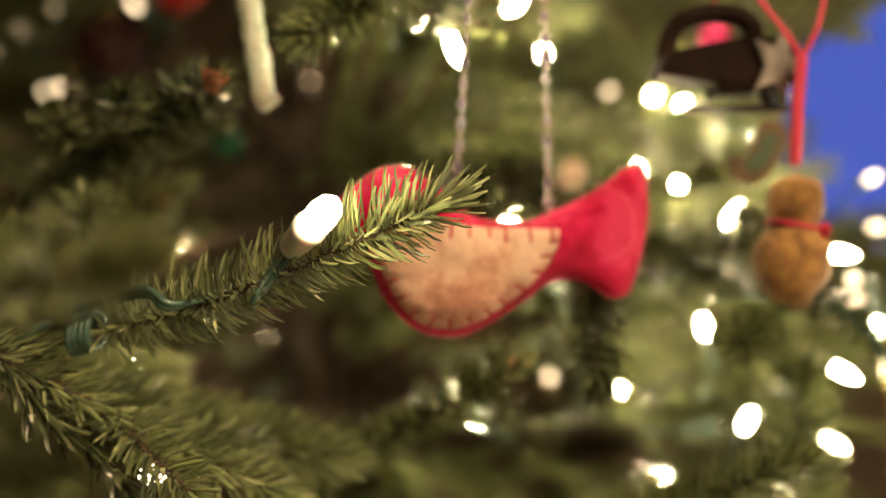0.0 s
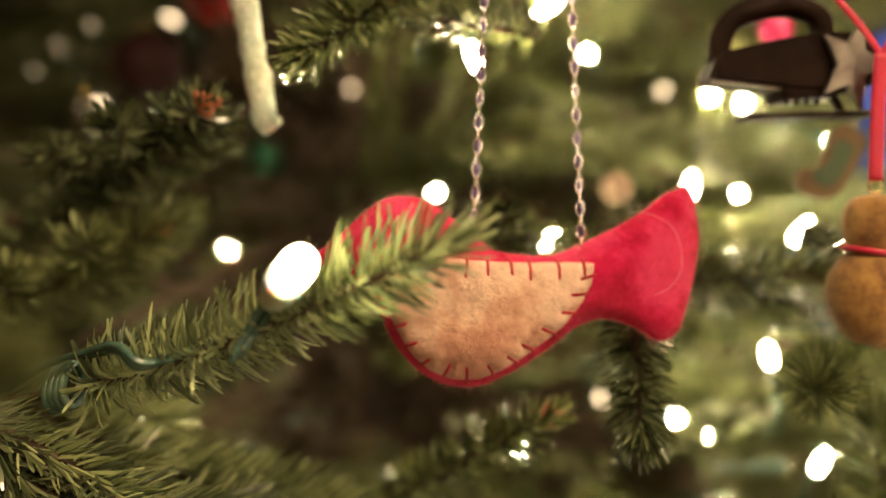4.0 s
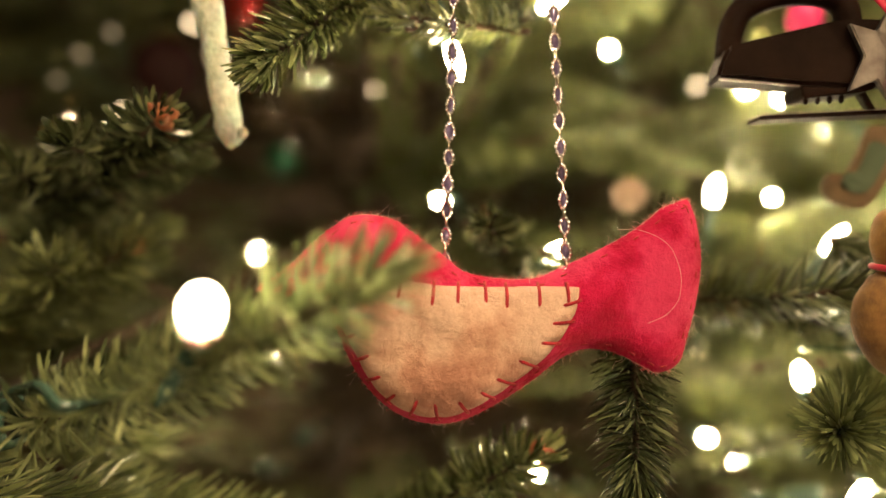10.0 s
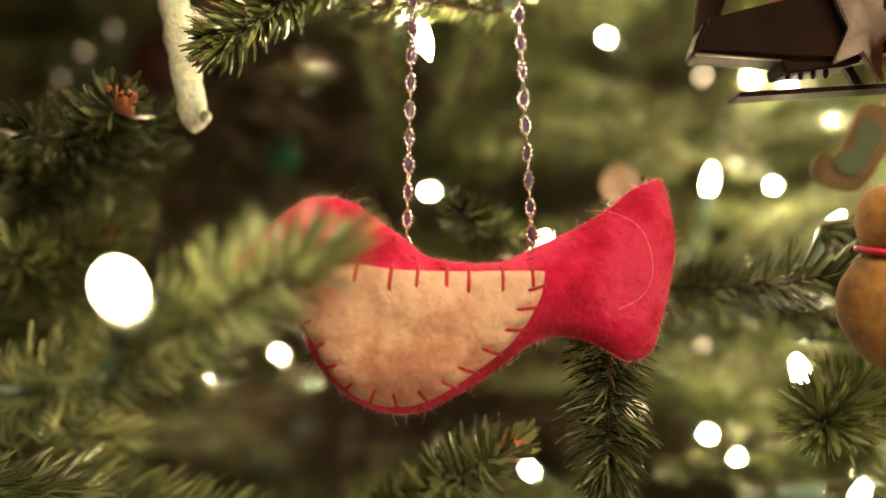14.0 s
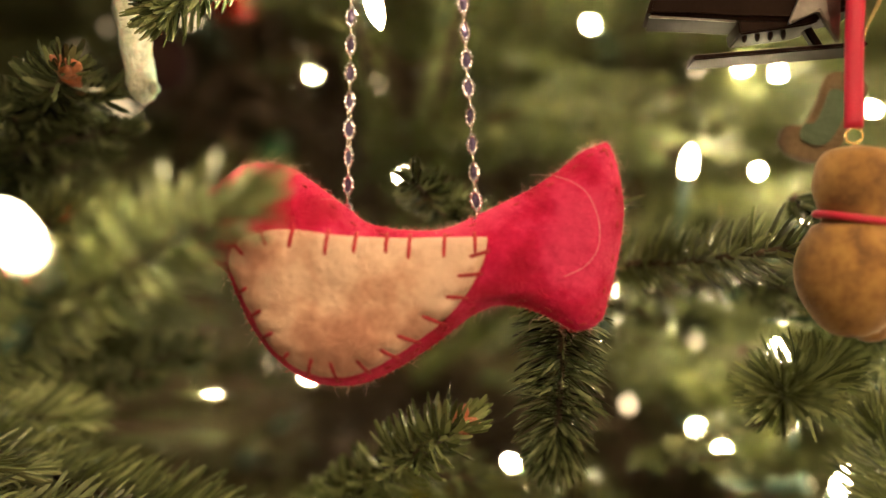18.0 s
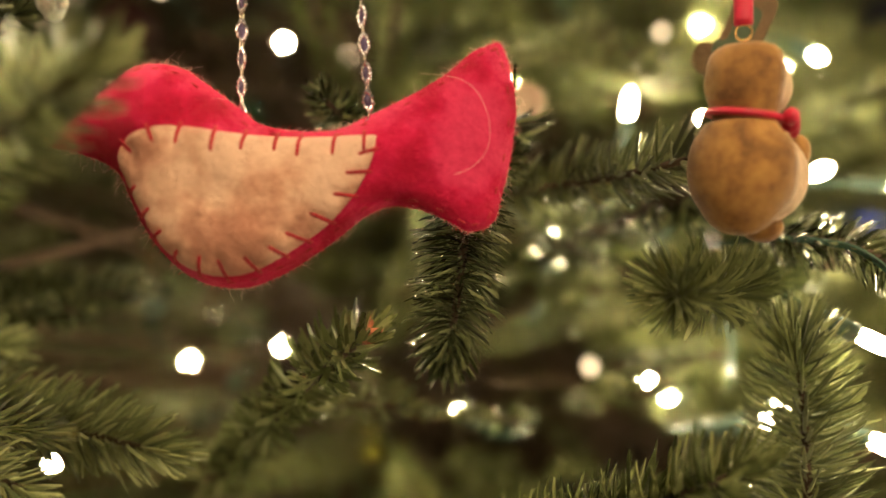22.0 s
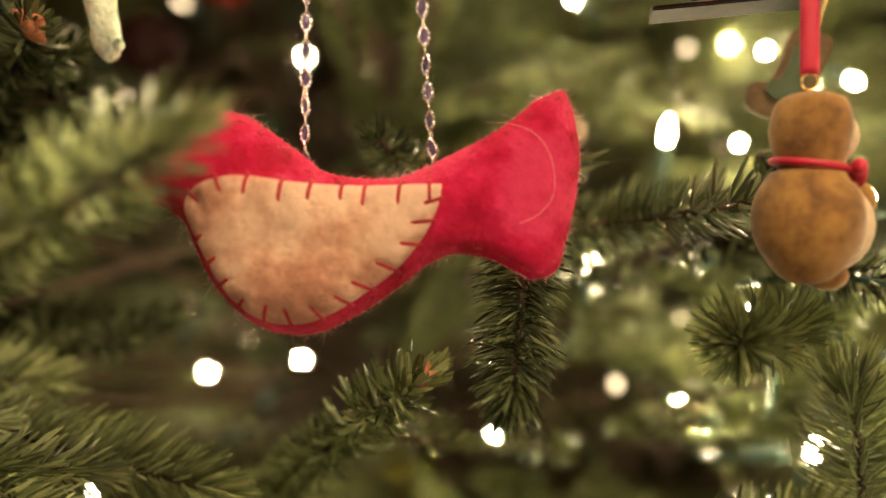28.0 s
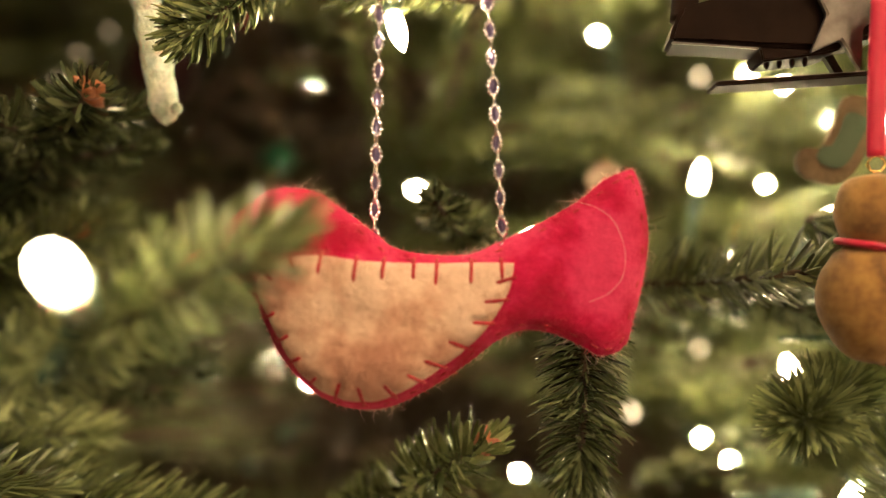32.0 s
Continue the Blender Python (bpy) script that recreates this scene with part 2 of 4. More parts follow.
def box(lo, hi):
    (a, b, c), (d, e, f) = lo, hi
    v = [(a, b, c), (d, b, c), (d, e, c), (a, e, c), (a, b, f), (d, b, f), (d, e, f), (a, e, f)]
    return v, [(0, 3, 2, 1), (4, 5, 6, 7), (0, 1, 5, 4), (1, 2, 6, 5), (2, 3, 7, 6), (3, 0, 4, 7)]


def boxes(name, pairs, material):
    return mesh_of(name, *joined([box(a, b) for a, b in pairs]), material)


# ---- the room ----
X0, X1, Y0, Y1, H = -2.2, 3.0, -2.6, 2.5, 2.5
WX0, WX1, WZ0, WZ1 = 0.74, 2.35, 1.02, 2.15
tagged(new("floor", boxes("floor", [((X0 - 0.1, Y0 - 0.1, -0.1), (X1 + 0.1, Y1 + 0.1, 0))], M_FLOOR)), "brown oak floor", "floor", kind="structure")
tagged(new("ceiling", boxes("ceiling", [((X0 - 0.1, Y0 - 0.1, H), (X1 + 0.1, Y1 + 0.1, H + 0.1))], M_CEIL)), "off-white painted ceiling", "ceiling", kind="structure")
tagged(new("wall_south", boxes("wall", [((X0, Y0 - 0.1, 0), (X1, Y0, H))], M_WALL)), "plain brown painted wall", "wall", kind="structure")
tagged(new("wall_west", boxes("wall", [((X0 - 0.1, Y0 - 0.1, 0), (X0, Y1 + 0.1, H))], M_WALL)), "plain brown painted wall", "wall", kind="structure")
tagged(new("wall_east", boxes("wall", [((X1, Y0 - 0.1, 0), (X1 + 0.1, Y1 + 0.1, H))], M_WALL)), "plain brown painted wall", "wall", kind="structure")
tagged(new("wall_north", boxes("wall", [((X0, Y1, 0), (WX0, Y1 + 0.12, H)), ((WX1, Y1, 0), (X1, Y1 + 0.12, H)), ((WX0, Y1, 0), (WX1, Y1 + 0.12, WZ0)),
                                        ((WX0, Y1, WZ1), (WX1, Y1 + 0.12, H))], M_WALL)), "brown painted wall with a window onto blue dusk", "wall", kind="structure")
win = thing("window_1", (WX0, Y1, WZ0), "white framed window onto the blue dusk", "window", kind="structure")
ww, wh = WX1 - WX0, WZ1 - WZ0
child("window_frame", boxes("window_frame", [((0, 0.03, 0), (0.06, 0.09, wh)), ((ww - 0.06, 0.03, 0), (ww, 0.09, wh)), ((0.06, 0.03, 0), (ww - 0.06, 0.09, 0.06)),
      ((0.06, 0.03, wh - 0.06), (ww - 0.06, 0.09, wh))], M_WHITE), win)
child("window_sill", boxes("window_sill", [((-0.04, -0.08, -0.03), (ww + 0.04, -0.003, 0))], M_WHITE), win)
pane = child("pane", boxes("pane", [((0.06, 0.055, 0.06), (ww - 0.06, 0.061, wh - 0.06))], M_PANE), win)
pane.visible_shadow = False
m = Mat("dusk_sky", (0.0, 0.0, 0.0), 1.0)
m.b.inputs["Emission Color"].default_value = (0.075, 0.125, 0.56, 1)
m.b.inputs["Emission Strength"].default_value = 0.66
tagged(new("backdrop", boxes("backdrop", [((-3, 6.0, -2), (8, 6.05, 6))], m.m)), "deep blue dusk sky beyond the window", "sky", kind="structure")

# a dark curtain drawn aside at the edge of the window
CURTAIN = thing("curtain", (0.70, Y1 - 0.09, 1.27), "short navy blue curtain drawn aside at the window", "curtain")
nu, nv = 72, 10
cv = [(0.42 * u / nu, 0.022 * math.sin(2 * math.pi * 7.5 * u / nu) * (1.0 - 0.4 * v / nv), 0.96 * v / nv) for v in range(nv + 1) for u in range(nu + 1)]
cf = [(v * (nu + 1) + u, v * (nu + 1) + u + 1, (v + 1) * (nu + 1) + u + 1, (v + 1) * (nu + 1) + u) for v in range(nv) for u in range(nu)]
m = Mat("navy_cotton", (0.008, 0.011, 0.040), 0.9)
m.color(m.ramp(m.noise(60, 4), [(0.3, (0.006, 0.008, 0.030)), (0.7, (0.011, 0.015, 0.050))])).bump(m.noise(900, 3), 0.4, 0.0006)
cloth = child("cloth", mesh_of("cloth", cv, cf, m.m, True), CURTAIN)
cloth.modifiers.new("thickness", "SOLIDIFY").thickness = 0.002
child("rod", mesh_of("rod", *tube(np.array([(-0.06, 0, 0.95), (0.85, 0, 0.95), (1.75, 0, 0.95)]), 0.010, 12), M_BRASS, True), CURTAIN)

# the room's lamp, unseen behind the camera
lamp = thing("ceiling_lamp", (0.60, -0.75, H), "round white glass ceiling lamp, switched on", "lamp")
child("base", mesh_of("base", *lathe([(0.0, 0), (0.13, 0), (0.14, -0.02), (0.0, -0.02)], 32), M_WHITE), lamp)
child("shade", mesh_of("shade", *lathe([(0.15, -0.022), (0.17, -0.03), (0.165, -0.06), (0.13, -0.085), (0.0, -0.095)], 32), glow("lamp_glass", WARM, 109.0), True), lamp)


# Unseen fill lamp added behind the camera to brighten the bird and needles.
fill_lamp = thing("fill_lamp", (0.75, -1.25, 0), "unseen brass floor lamp with a cream drum shade, added as front fill", "lamp")
child("base", mesh_of("base", *lathe([(0.0, 0.0), (0.14, 0.0), (0.14, 0.012), (0.03, 0.03), (0.012, 0.04), (0.0, 0.04)], 28), M_BRASS, True), fill_lamp)
child("pole", mesh_of("pole", *lathe([(0.011, 0.035), (0.011, 1.30), (0.02, 1.31), (0.02, 1.36), (0.0, 1.37)], 14), M_BRASS, True), fill_lamp)
child("shade", mesh_of("shade", *lathe([(0.20, 1.22), (0.195, 1.22), (0.155, 1.54), (0.16, 1.54), (0.20, 1.22)], 36), glow("lamp_shade", WARM, 13.5), True), fill_lamp)


# ---- where the lamps of the string hang ----
LIT = [
    ((0.0034, 0.2457, 1.2544), (0.3, -0.2, -1)), ((0.0591, 0.4382, 1.2940), (-0.5, -1, 0.2)), ((0.0301, 0.3288, 1.2901), (0.8, -0.3, 0.3)),
    ((0.1284, 0.3986, 1.2144), (-0.3, -1, 0)), ((0.0951, 0.3603, 1.2165), (0.15, -0.2, 1)), ((0.1257, 0.3172, 1.1975), (0.5, -0.3, 0.9)),
    ((0.0299, 0.3166, 1.1963), (0.5, -1, 0.5)), ((-0.0187, 0.3590, 1.2170), (-0.2, -1, 0)), 
    ((0.1047, 0.4231, 1.0939), (0.4, -1, 0)), ((-0.1857, 0.6522, 1.0689), (0, -1, 0.1)), ((-0.2592, 0.7500, 1.0669), (0.1, -1, 0)), ((-0.2912, 0.8062, 1.1714), (0, -1, 0.2)), ((0.0173, 0.3886, 1.0874), (-0.5, -0.5, 0.5)), ((0.1094, 0.3916, 1.0939), (-0.5, -0.8, 0.1)),
    ((-0.3156, 0.7218, 1.0416), (0.2, -1, 0)), ((0.0637, 0.3705, 1.1630), (0.2, -0.4, 1)),
    ((0.1503, 0.2714, 1.1395), (0.85, -0.2, -0.45)), ((0.1641, 0.3038, 1.1022), (0.9, -0.2, -0.35)), ((0.1804, 0.3308, 1.1805), (1, -0.2, -0.1)), ((0.1763, 0.2929, 1.1522), (-0.2, -0.5, -0.6)),
]
LIT_B = [
    ((0.1451, 0.5035, 1.2785), (0.3, -1, 0)), ((0.1602, 0.4908, 1.2714), (-0.2, -1, 0.1)), ((0.1789, 0.4094, 1.2384), (0.5, -0.6, -0.5)), ((0.1869, 0.5048, 1.2525), (0.3, -1, 0.2)), ((-0.1609, 0.6330, 1.3240), (0.3, -0.9, 0.2)),
    ((0.1361, 0.3220, 1.1057), (0.2, -0.4, 0.9)), ((0.1669, 0.5435, 0.9982), (0, -1, 0)), 
    ((-0.0086, 0.2867, 1.2735), (0.4, -0.8, -0.2)),
    ((-0.1223, 0.3017, 1.0895), (0.6, -0.5, 0.3)), ((0.1643, 0.3629, 1.1877), (0.3, -0.8, 0.2)), ((0.2259, 0.5674, 1.1612), (0.1, -1, 0.3)), ((0.1207, 0.3345, 1.1462), (-0.3, -0.4, 0.8)),
]
# lamps added deep among the limbs to brighten the foliage there
LIT_FILL_DEEP = [
    ((0.150, 0.585, 1.180), (-0.2, -1, 0.2)),
    ((0.035, 0.500, 1.255), (0.2, -1, 0.2)), ((-0.030, 0.520, 1.330), (0.3, -1, 0)),
    ((0.110, 0.520, 1.165), (0.1, -1, 0.3)), ((0.020, 0.530, 1.150), (-0.3, -1, 0.2)),
]
FAINT = [(0.2350, 0.400, 1.2180), (0.2680, 0.450, 1.1900), (0.2290, 0.405, 1.1620), (0.2440, 0.430, 1.1480), (0.1370, 0.5004, 1.2222), (0.1158, 0.5043, 1.1234), (0.0771, 0.5234, 1.0795), (0.1311, 0.5813, 1.2944), (-0.1257, 0.7000, 1.3230), (-0.401, 0.741, 1.320), (-0.272, 0.600, 1.345), (-0.250, 0.600, 1.366), (-0.2961, 0.5701, 1.2953)]
EMBER = [(-0.3142, 0.55, 1.3349), (-0.2887, 0.55, 1.3505), (-0.3349, 0.55, 1.3182)]
UNLIT = [((0.1380, 0.3445, 1.0974), (0.6, -0.4, 0.2)), ((-0.0910, 0.400, 1.1045), (0.6, -0.5, 0.4)), ((-0.1227, 0.3822, 1.1446), (0.6, -0.5, 0.4)), ((-0.120, 0.420, 1.075), (0.6, -0.4, 0.2))]
# unseen lamps added past the view, to light the bird and near twigs
LIT_FILL_OFF = [
    ((0.060, 0.205, 1.058), (-0.4, -0.6, 0.4)), ((0.015, 0.215, 1.352), (0.2, -0.6, -0.6)), ((0.132, 0.150, 1.088), (-0.2, 0.3, 0.7)), ((0.230, 0.250, 1.230), (-0.3, -0.8, 0)),
]


# ---- the tree ----
TRUNK = np.array((-0.12, 0.72, 0.0))
tree = thing("christmas_tree", tuple(TRUNK), "green fir tree trimmed with lights and ornaments", "christmas tree")
tv, tf = tube([TRUNK * 0 + (0, 0, z) for z in np.linspace(0.04, 2.2, 14)], np.linspace(0.045, 0.006, 14), 12)
child("trunk", mesh_of("trunk", tv, tf, M_BARK, True), tree)


def needles(points, rng, per_mm=3.0, length=0.011, width=0.00092, start=0.0, droop=0.0, tip=14, sweep=(52, 78), flat=0.25, fine=True, spread=(4, 48), depth=0.0, rows=False, curl=0.34):
    """Flat, blunt needles set all round a twig, swept towards its tip."""
    p = np.array(points, float)
    seg = np.linalg.norm(np.diff(p, axis=0), axis=1)
    cum = np.concatenate([[0], np.cumsum(seg)])
    total = cum[-1]
    n = int(total * 1000 * per_mm * (1 - start))
    along = (np.arange(n) + rng.uniform(0, 0.8, n)) / max(n, 1) if rows else rng.random(n)
    s = np.concatenate([start * total + (1 - start) * total * along, total - depth * rng.random(tip)])
    pos = np.stack([np.interp(s, cum, p[:, k]) for k in range(3)], 1)
    tan_all = np.gradient(p, axis=0)
    tan = np.stack([np.interp(s, cum, tan_all[:, k]) for k in range(3)], 1)
    tan /= np.linalg.norm(tan, axis=1)[:, None]
    ref = np.array((0, 0, 1.0))
    side = np.cross(tan, ref + rng.normal(0, 0.02, 3))
    side /= np.linalg.norm(side, axis=1)[:, None]
    up = np.cross(side, tan)
    n = len(s)
    az = np.arange(n) * 2.39996 + rng.normal(0, 0.12, n) if rows else rng.random(n) * 2 * math.pi
    az = az - flat * np.sin(2 * az)
    ang = np.radians(rng.uniform(*sweep, n))
    end = s > total - length * 0.7
    ang[end] *= 0.35 + 0.65 * (total - s[end]) / (length * 0.7)
    ang[n - tip:] = np.radians(spread[0] + (spread[1] - spread[0]) * rng.random(tip) ** 0.75)
    rad = np.cos(az)[:, None] * side + np.sin(az)[:, None] * up
    d = np.cos(ang)[:, None] * tan + np.sin(ang)[:, None] * rad
    ln = length * rng.uniform(0.72, 1.12, n) * (1 - 0.25 * np.clip((s - total + 0.012) / 0.012, 0, 1))
    bend = tan * curl + up * 0.22 - ref * droop + rng.normal(0, 0.08, (n, 3))
    wide = np.cross(d, rad)
    wide /= np.linalg.norm(wide, axis=1)[:, None] + 1e-9
    wide += rng.normal(0, 0.25, (n, 3))
    thick = np.cross(wide, d)
    w = width * rng.uniform(0.8, 1.2, n)
    rings = [(0.0, 0.45), (0.35, 1.0), (0.85, 0.95), (1.0, 0.5)] if fine else [(0.0, 0.6), (0.6, 1.0), (1.0, 0.3)]
    vs = []
    for f, g in rings:
        c = pos + d * (ln * f)[:, None] + bend * (ln * f * f * 0.55)[:, None]
        h = (w * g * 0.5)[:, None]
        vs += [c + wide * h, c - wide * h, c + thick * h * 1.25]
    v = np.stack(vs, 1).reshape(-1, 3)
    k = len(rings) * 3
    base = []
    for r in range(len(rings) - 1):
        a = r * 3
        base += [(a, a + 1, a + 4, a + 3), (a + 1, a + 2, a + 5, a + 4), (a + 2, a, a + 3, a + 5)]
    quads = (np.arange(n)[:, None, None] * k + np.array(base)[None]).reshape(-1, 4)
    return v, quads


def needle_mesh(pieces, material=M_NEEDLE):
    v = np.concatenate([a for a, _ in pieces])
    o = np.cumsum([0] + [len(a) for a, _ in pieces[:-1]])
    f = np.concatenate([b + c for (_, b), c in zip(pieces, o)])
    me = bpy.data.meshes.new("needles")
    me.from_pydata(v, [], f)
    me.materials.append(material)
    me.update()
    return me


def branch(points, seed, side_twigs=(), limb=True, bud=False, base=0.0016, tipr=0.0008, start=0.0, parent=tree, material=M_NEEDLE, clad=True, dip=0.10, **how):
    """A fir branch from its inner end to its tip, with its needles; side twigs as (place along it, turn, length)."""
    rng = np.random.default_rng(seed)
    off = np.array(parent.matrix_basis.translation)
    p = spline(points, 26) - off
    stem = [tube(p, np.linspace(base, tipr, 26), 8)]
    if limb:
        a = np.array(points[0], float)
        z = a[2] - dip - 0.05 * rng.random()
        t0 = np.array((TRUNK[0], TRUNK[1], z))
        d0 = (np.array(points[1]) - a)
        inner = spline([t0, t0 * 0.45 + a * 0.55 - d0 * 0.15, a - d0 * 0.12, a], 12) - off
        stem.append(tube(inner, np.linspace(base * 1.9, base, 12), 8))
    green = [needles(p, rng, start=start, **how)]
    if limb and clad:
        green.append(needles(inner, rng, per_mm=1.5, length=0.013, width=0.0016, start=0.3, tip=0, fine=False))
    for f, turn, ln in side_twigs:
        i = int(f * 25)
        t = p[min(i + 1, 25)] - p[i - 1]
        t /= np.linalg.norm(t)
        s = np.cross(t, (0, 0, 1))
        s /= np.linalg.norm(s)
        d = t * math.cos(radians(turn)) + s * math.sin(radians(turn)) + np.array((0, 0, rng.uniform(-0.1, 0.15)))
        q = np.array([p[i] + d * ln * u + t * ln * 0.2 * u * u for u in np.linspace(0, 1, 10)])
        stem.append(tube(q, np.linspace(base * 0.7, tipr, 10), 6))
        green.append(needles(q, rng, **how))
    b = child("branch", mesh_of("branch", *joined(stem), M_BARK, True), parent)
    child("needles", needle_mesh(green, material), b, kind="stuff")
    if bud:
        t = p[-1] - p[-3]
        t /= np.linalg.norm(t)
        for k in range(5):
            d = t + rng.normal(0, 0.55, 3)
            d /= np.linalg.norm(d)
            r = rng.uniform(0.0017, 0.0026)
            v, f = lathe([(r * 0.4, 0), (r, r * 0.9), (r * 0.85, r * 2.0), (r * 0.15, r * 3.2)], 8)
            turn = Vector(d).to_track_quat("Z", "Y").to_matrix().to_4x4()
            child("bud", mesh_of("bud", v, f, M_BUD, True), b, Matrix.Translation(p[-1] - d * r * 0.4) @ turn, "reddish brown bud")
    return b


# branches by the bird, inner end first
branch([(-0.165, 0.230, 1.143), (-0.1370, 0.2130, 1.1560), (-0.0950, 0.1945, 1.1668), (-0.0650, 0.1845, 1.1752), (-0.0405, 0.1775, 1.1842), (-0.0190, 0.1725, 1.1937), (-0.0085, 0.1705, 1.1983), (0.0000, 0.1690, 1.2017)], 1,
       start=0.47, per_mm=6.8, length=0.0116, width=0.00080, sweep=(68, 92), flat=0.15, rows=True, curl=0.62, material=M_NEEDLE_LIT, clad=False)
branch([(-0.150, 0.246, 1.154), (-0.118, 0.237, 1.1425), (-0.100, 0.234, 1.1360), (-0.078, 0.233, 1.1290), (-0.056, 0.233, 1.1240), (-0.034, 0.234, 1.1190)], 2,
       side_twigs=[(0.15, -50, 0.03)], per_mm=6.0, length=0.0138, width=0.00086, rows=True, sweep=(44, 68), flat=-0.30, material=M_NEEDLE_LIT, clad=False, dip=-0.07)
branch([(-0.120, 0.186, 1.165), (-0.101, 0.190, 1.1535), (-0.088, 0.194, 1.1445), (-0.074, 0.197, 1.136), (-0.060, 0.199, 1.128), (-0.045, 0.202, 1.120)], 21,
       side_twigs=[(0.25, -55, 0.03), (0.4, 50, 0.03), (0.6, -50, 0.028)], per_mm=4.6, length=0.0098, width=0.00082, rows=True, sweep=(52, 78), flat=0.2, curl=0.5, material=M_NEEDLE_LIT, limb=False)
branch([(-0.165, 0.230, 1.144), (-0.160, 0.192, 1.163), (-0.116, 0.186, 1.163), (-0.104, 0.188, 1.147), (-0.093, 0.191, 1.138), (-0.084, 0.194, 1.124)], 22,
       side_twigs=[(0.6, -50, 0.03)], per_mm=4.6, length=0.0112, width=0.00088, rows=True, sweep=(42, 64), flat=0.3, material=M_NEEDLE_DARK, limb=False)
branch([(-0.017, 0.270, 1.298), (-0.021, 0.245, 1.276), (-0.030, 0.230, 1.262), (-0.041, 0.221, 1.251)], 3, per_mm=8.0, length=0.0110, tip=170, spread=(0, 78), depth=0.006)
branch([(0.030, 0.280, 1.305), (0.012, 0.260, 1.297), (-0.003, 0.250, 1.280), (-0.020, 0.240, 1.270), (-0.026, 0.238, 1.269)], 4, per_mm=8.0, length=0.0105)
branch([(-0.172, 0.300, 1.206), (-0.128, 0.268, 1.221), (-0.098, 0.245, 1.231), (-0.0705, 0.2235, 1.2392)], 5, bud=True, clad=False, material=M_NEEDLE_DARK, per_mm=4.6, length=0.0105, width=0.00125, side_twigs=[(0.2, -50, 0.035), (0.35, 50, 0.03), (0.5, -50, 0.028), (0.65, 48, 0.022), (0.78, -45, 0.016)])
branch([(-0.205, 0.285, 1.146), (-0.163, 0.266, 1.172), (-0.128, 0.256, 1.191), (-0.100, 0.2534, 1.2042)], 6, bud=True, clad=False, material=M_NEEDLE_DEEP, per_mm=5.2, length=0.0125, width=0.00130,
       side_twigs=[(0.2, 50, 0.04), (0.3, -50, 0.045), (0.45, 50, 0.035), (0.55, -50, 0.035), (0.7, 48, 0.025), (0.8, -45, 0.02)])
branch([(0.054, 0.272, 1.196), (0.0495, 0.246, 1.184), (0.0490, 0.238, 1.172), (0.0483, 0.2306, 1.159), (0.0474, 0.2210, 1.1485)], 7, per_mm=12.0, length=0.0118, width=0.00062, flat=0.0, sweep=(60, 88), curl=0.40, rows=True, tip=110, spread=(0, 64), depth=0.005, material=M_NEEDLE_DARK)
branch([(0.147, 0.330, 1.153), (0.112, 0.263, 1.154), (0.0955, 0.2296, 1.1582)], 8, per_mm=6.0, length=0.0128, width=0.00070, material=M_NEEDLE_LIT, tip=230, spread=(4, 88), depth=0.006)
branch([(0.130, 0.258, 1.080), (0.131, 0.262, 1.097), (0.1312, 0.264, 1.114), (0.1310, 0.266, 1.128), (0.1300, 0.267, 1.1405)], 9, per_mm=11.0, length=0.0150, width=0.00072, tip=170, depth=0.008, spread=(0, 86), sweep=(66, 92), curl=0.50, rows=True, limb=False, material=M_NEEDLE_LIT)
branch([(-0.051, 0.300, 1.090), (-0.011, 0.260, 1.122), (0.011, 0.243, 1.139), (0.023, 0.237, 1.147)], 10, bud=True, per_mm=6.5, length=0.0112, width=0.00115)
branch([(0.040, 0.260, 1.080), (0.059, 0.245, 1.093), (0.083, 0.232, 1.107), (0.098, 0.225, 1.116), (0.108, 0.220, 1.123)], 11, per_mm=8.5, length=0.0115)
branch([(0.102, 0.300, 1.177), (0.128, 0.285, 1.168), (0.144, 0.272, 1.165), (0.153, 0.262, 1.158), (0.158, 0.255, 1.147)], 12, droop=0.3, per_mm=6.5, length=0.0092, width=0.0008, rows=True, material=M_NEEDLE_DARK)
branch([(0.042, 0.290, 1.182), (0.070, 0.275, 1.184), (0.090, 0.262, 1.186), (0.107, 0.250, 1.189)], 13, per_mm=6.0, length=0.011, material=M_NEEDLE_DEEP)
branch([(0.022, 0.330, 1.180), (0.0145, 0.280, 1.199), (0.0112, 0.250, 1.2085)], 14, per_mm=5.5, length=0.0085, width=0.0008, start=0.5, tip=26, material=M_NEEDLE_DARK)
branch([(-0.209, 0.350, 1.157), (-0.133, 0.300, 1.151), (-0.091, 0.280, 1.150)], 15, material=M_NEEDLE_DARK, per_mm=6.5, side_twigs=[(0.3, 45, 0.04), (0.4, -45, 0.04), (0.6, 45, 0.03), (0.65, -45, 0.03)])


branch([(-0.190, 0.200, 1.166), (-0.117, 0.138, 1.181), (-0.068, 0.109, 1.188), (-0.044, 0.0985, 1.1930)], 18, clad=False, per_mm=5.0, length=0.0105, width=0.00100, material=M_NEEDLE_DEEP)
branch([(-0.170, 0.250, 1.085), (-0.125, 0.180, 1.095), (-0.100, 0.138, 1.098)], 19, per_mm=3.0)
branch([(0.150, 0.270, 1.045), (0.145, 0.200, 1.060), (0.138, 0.158, 1.072)], 20, per_mm=3.0)


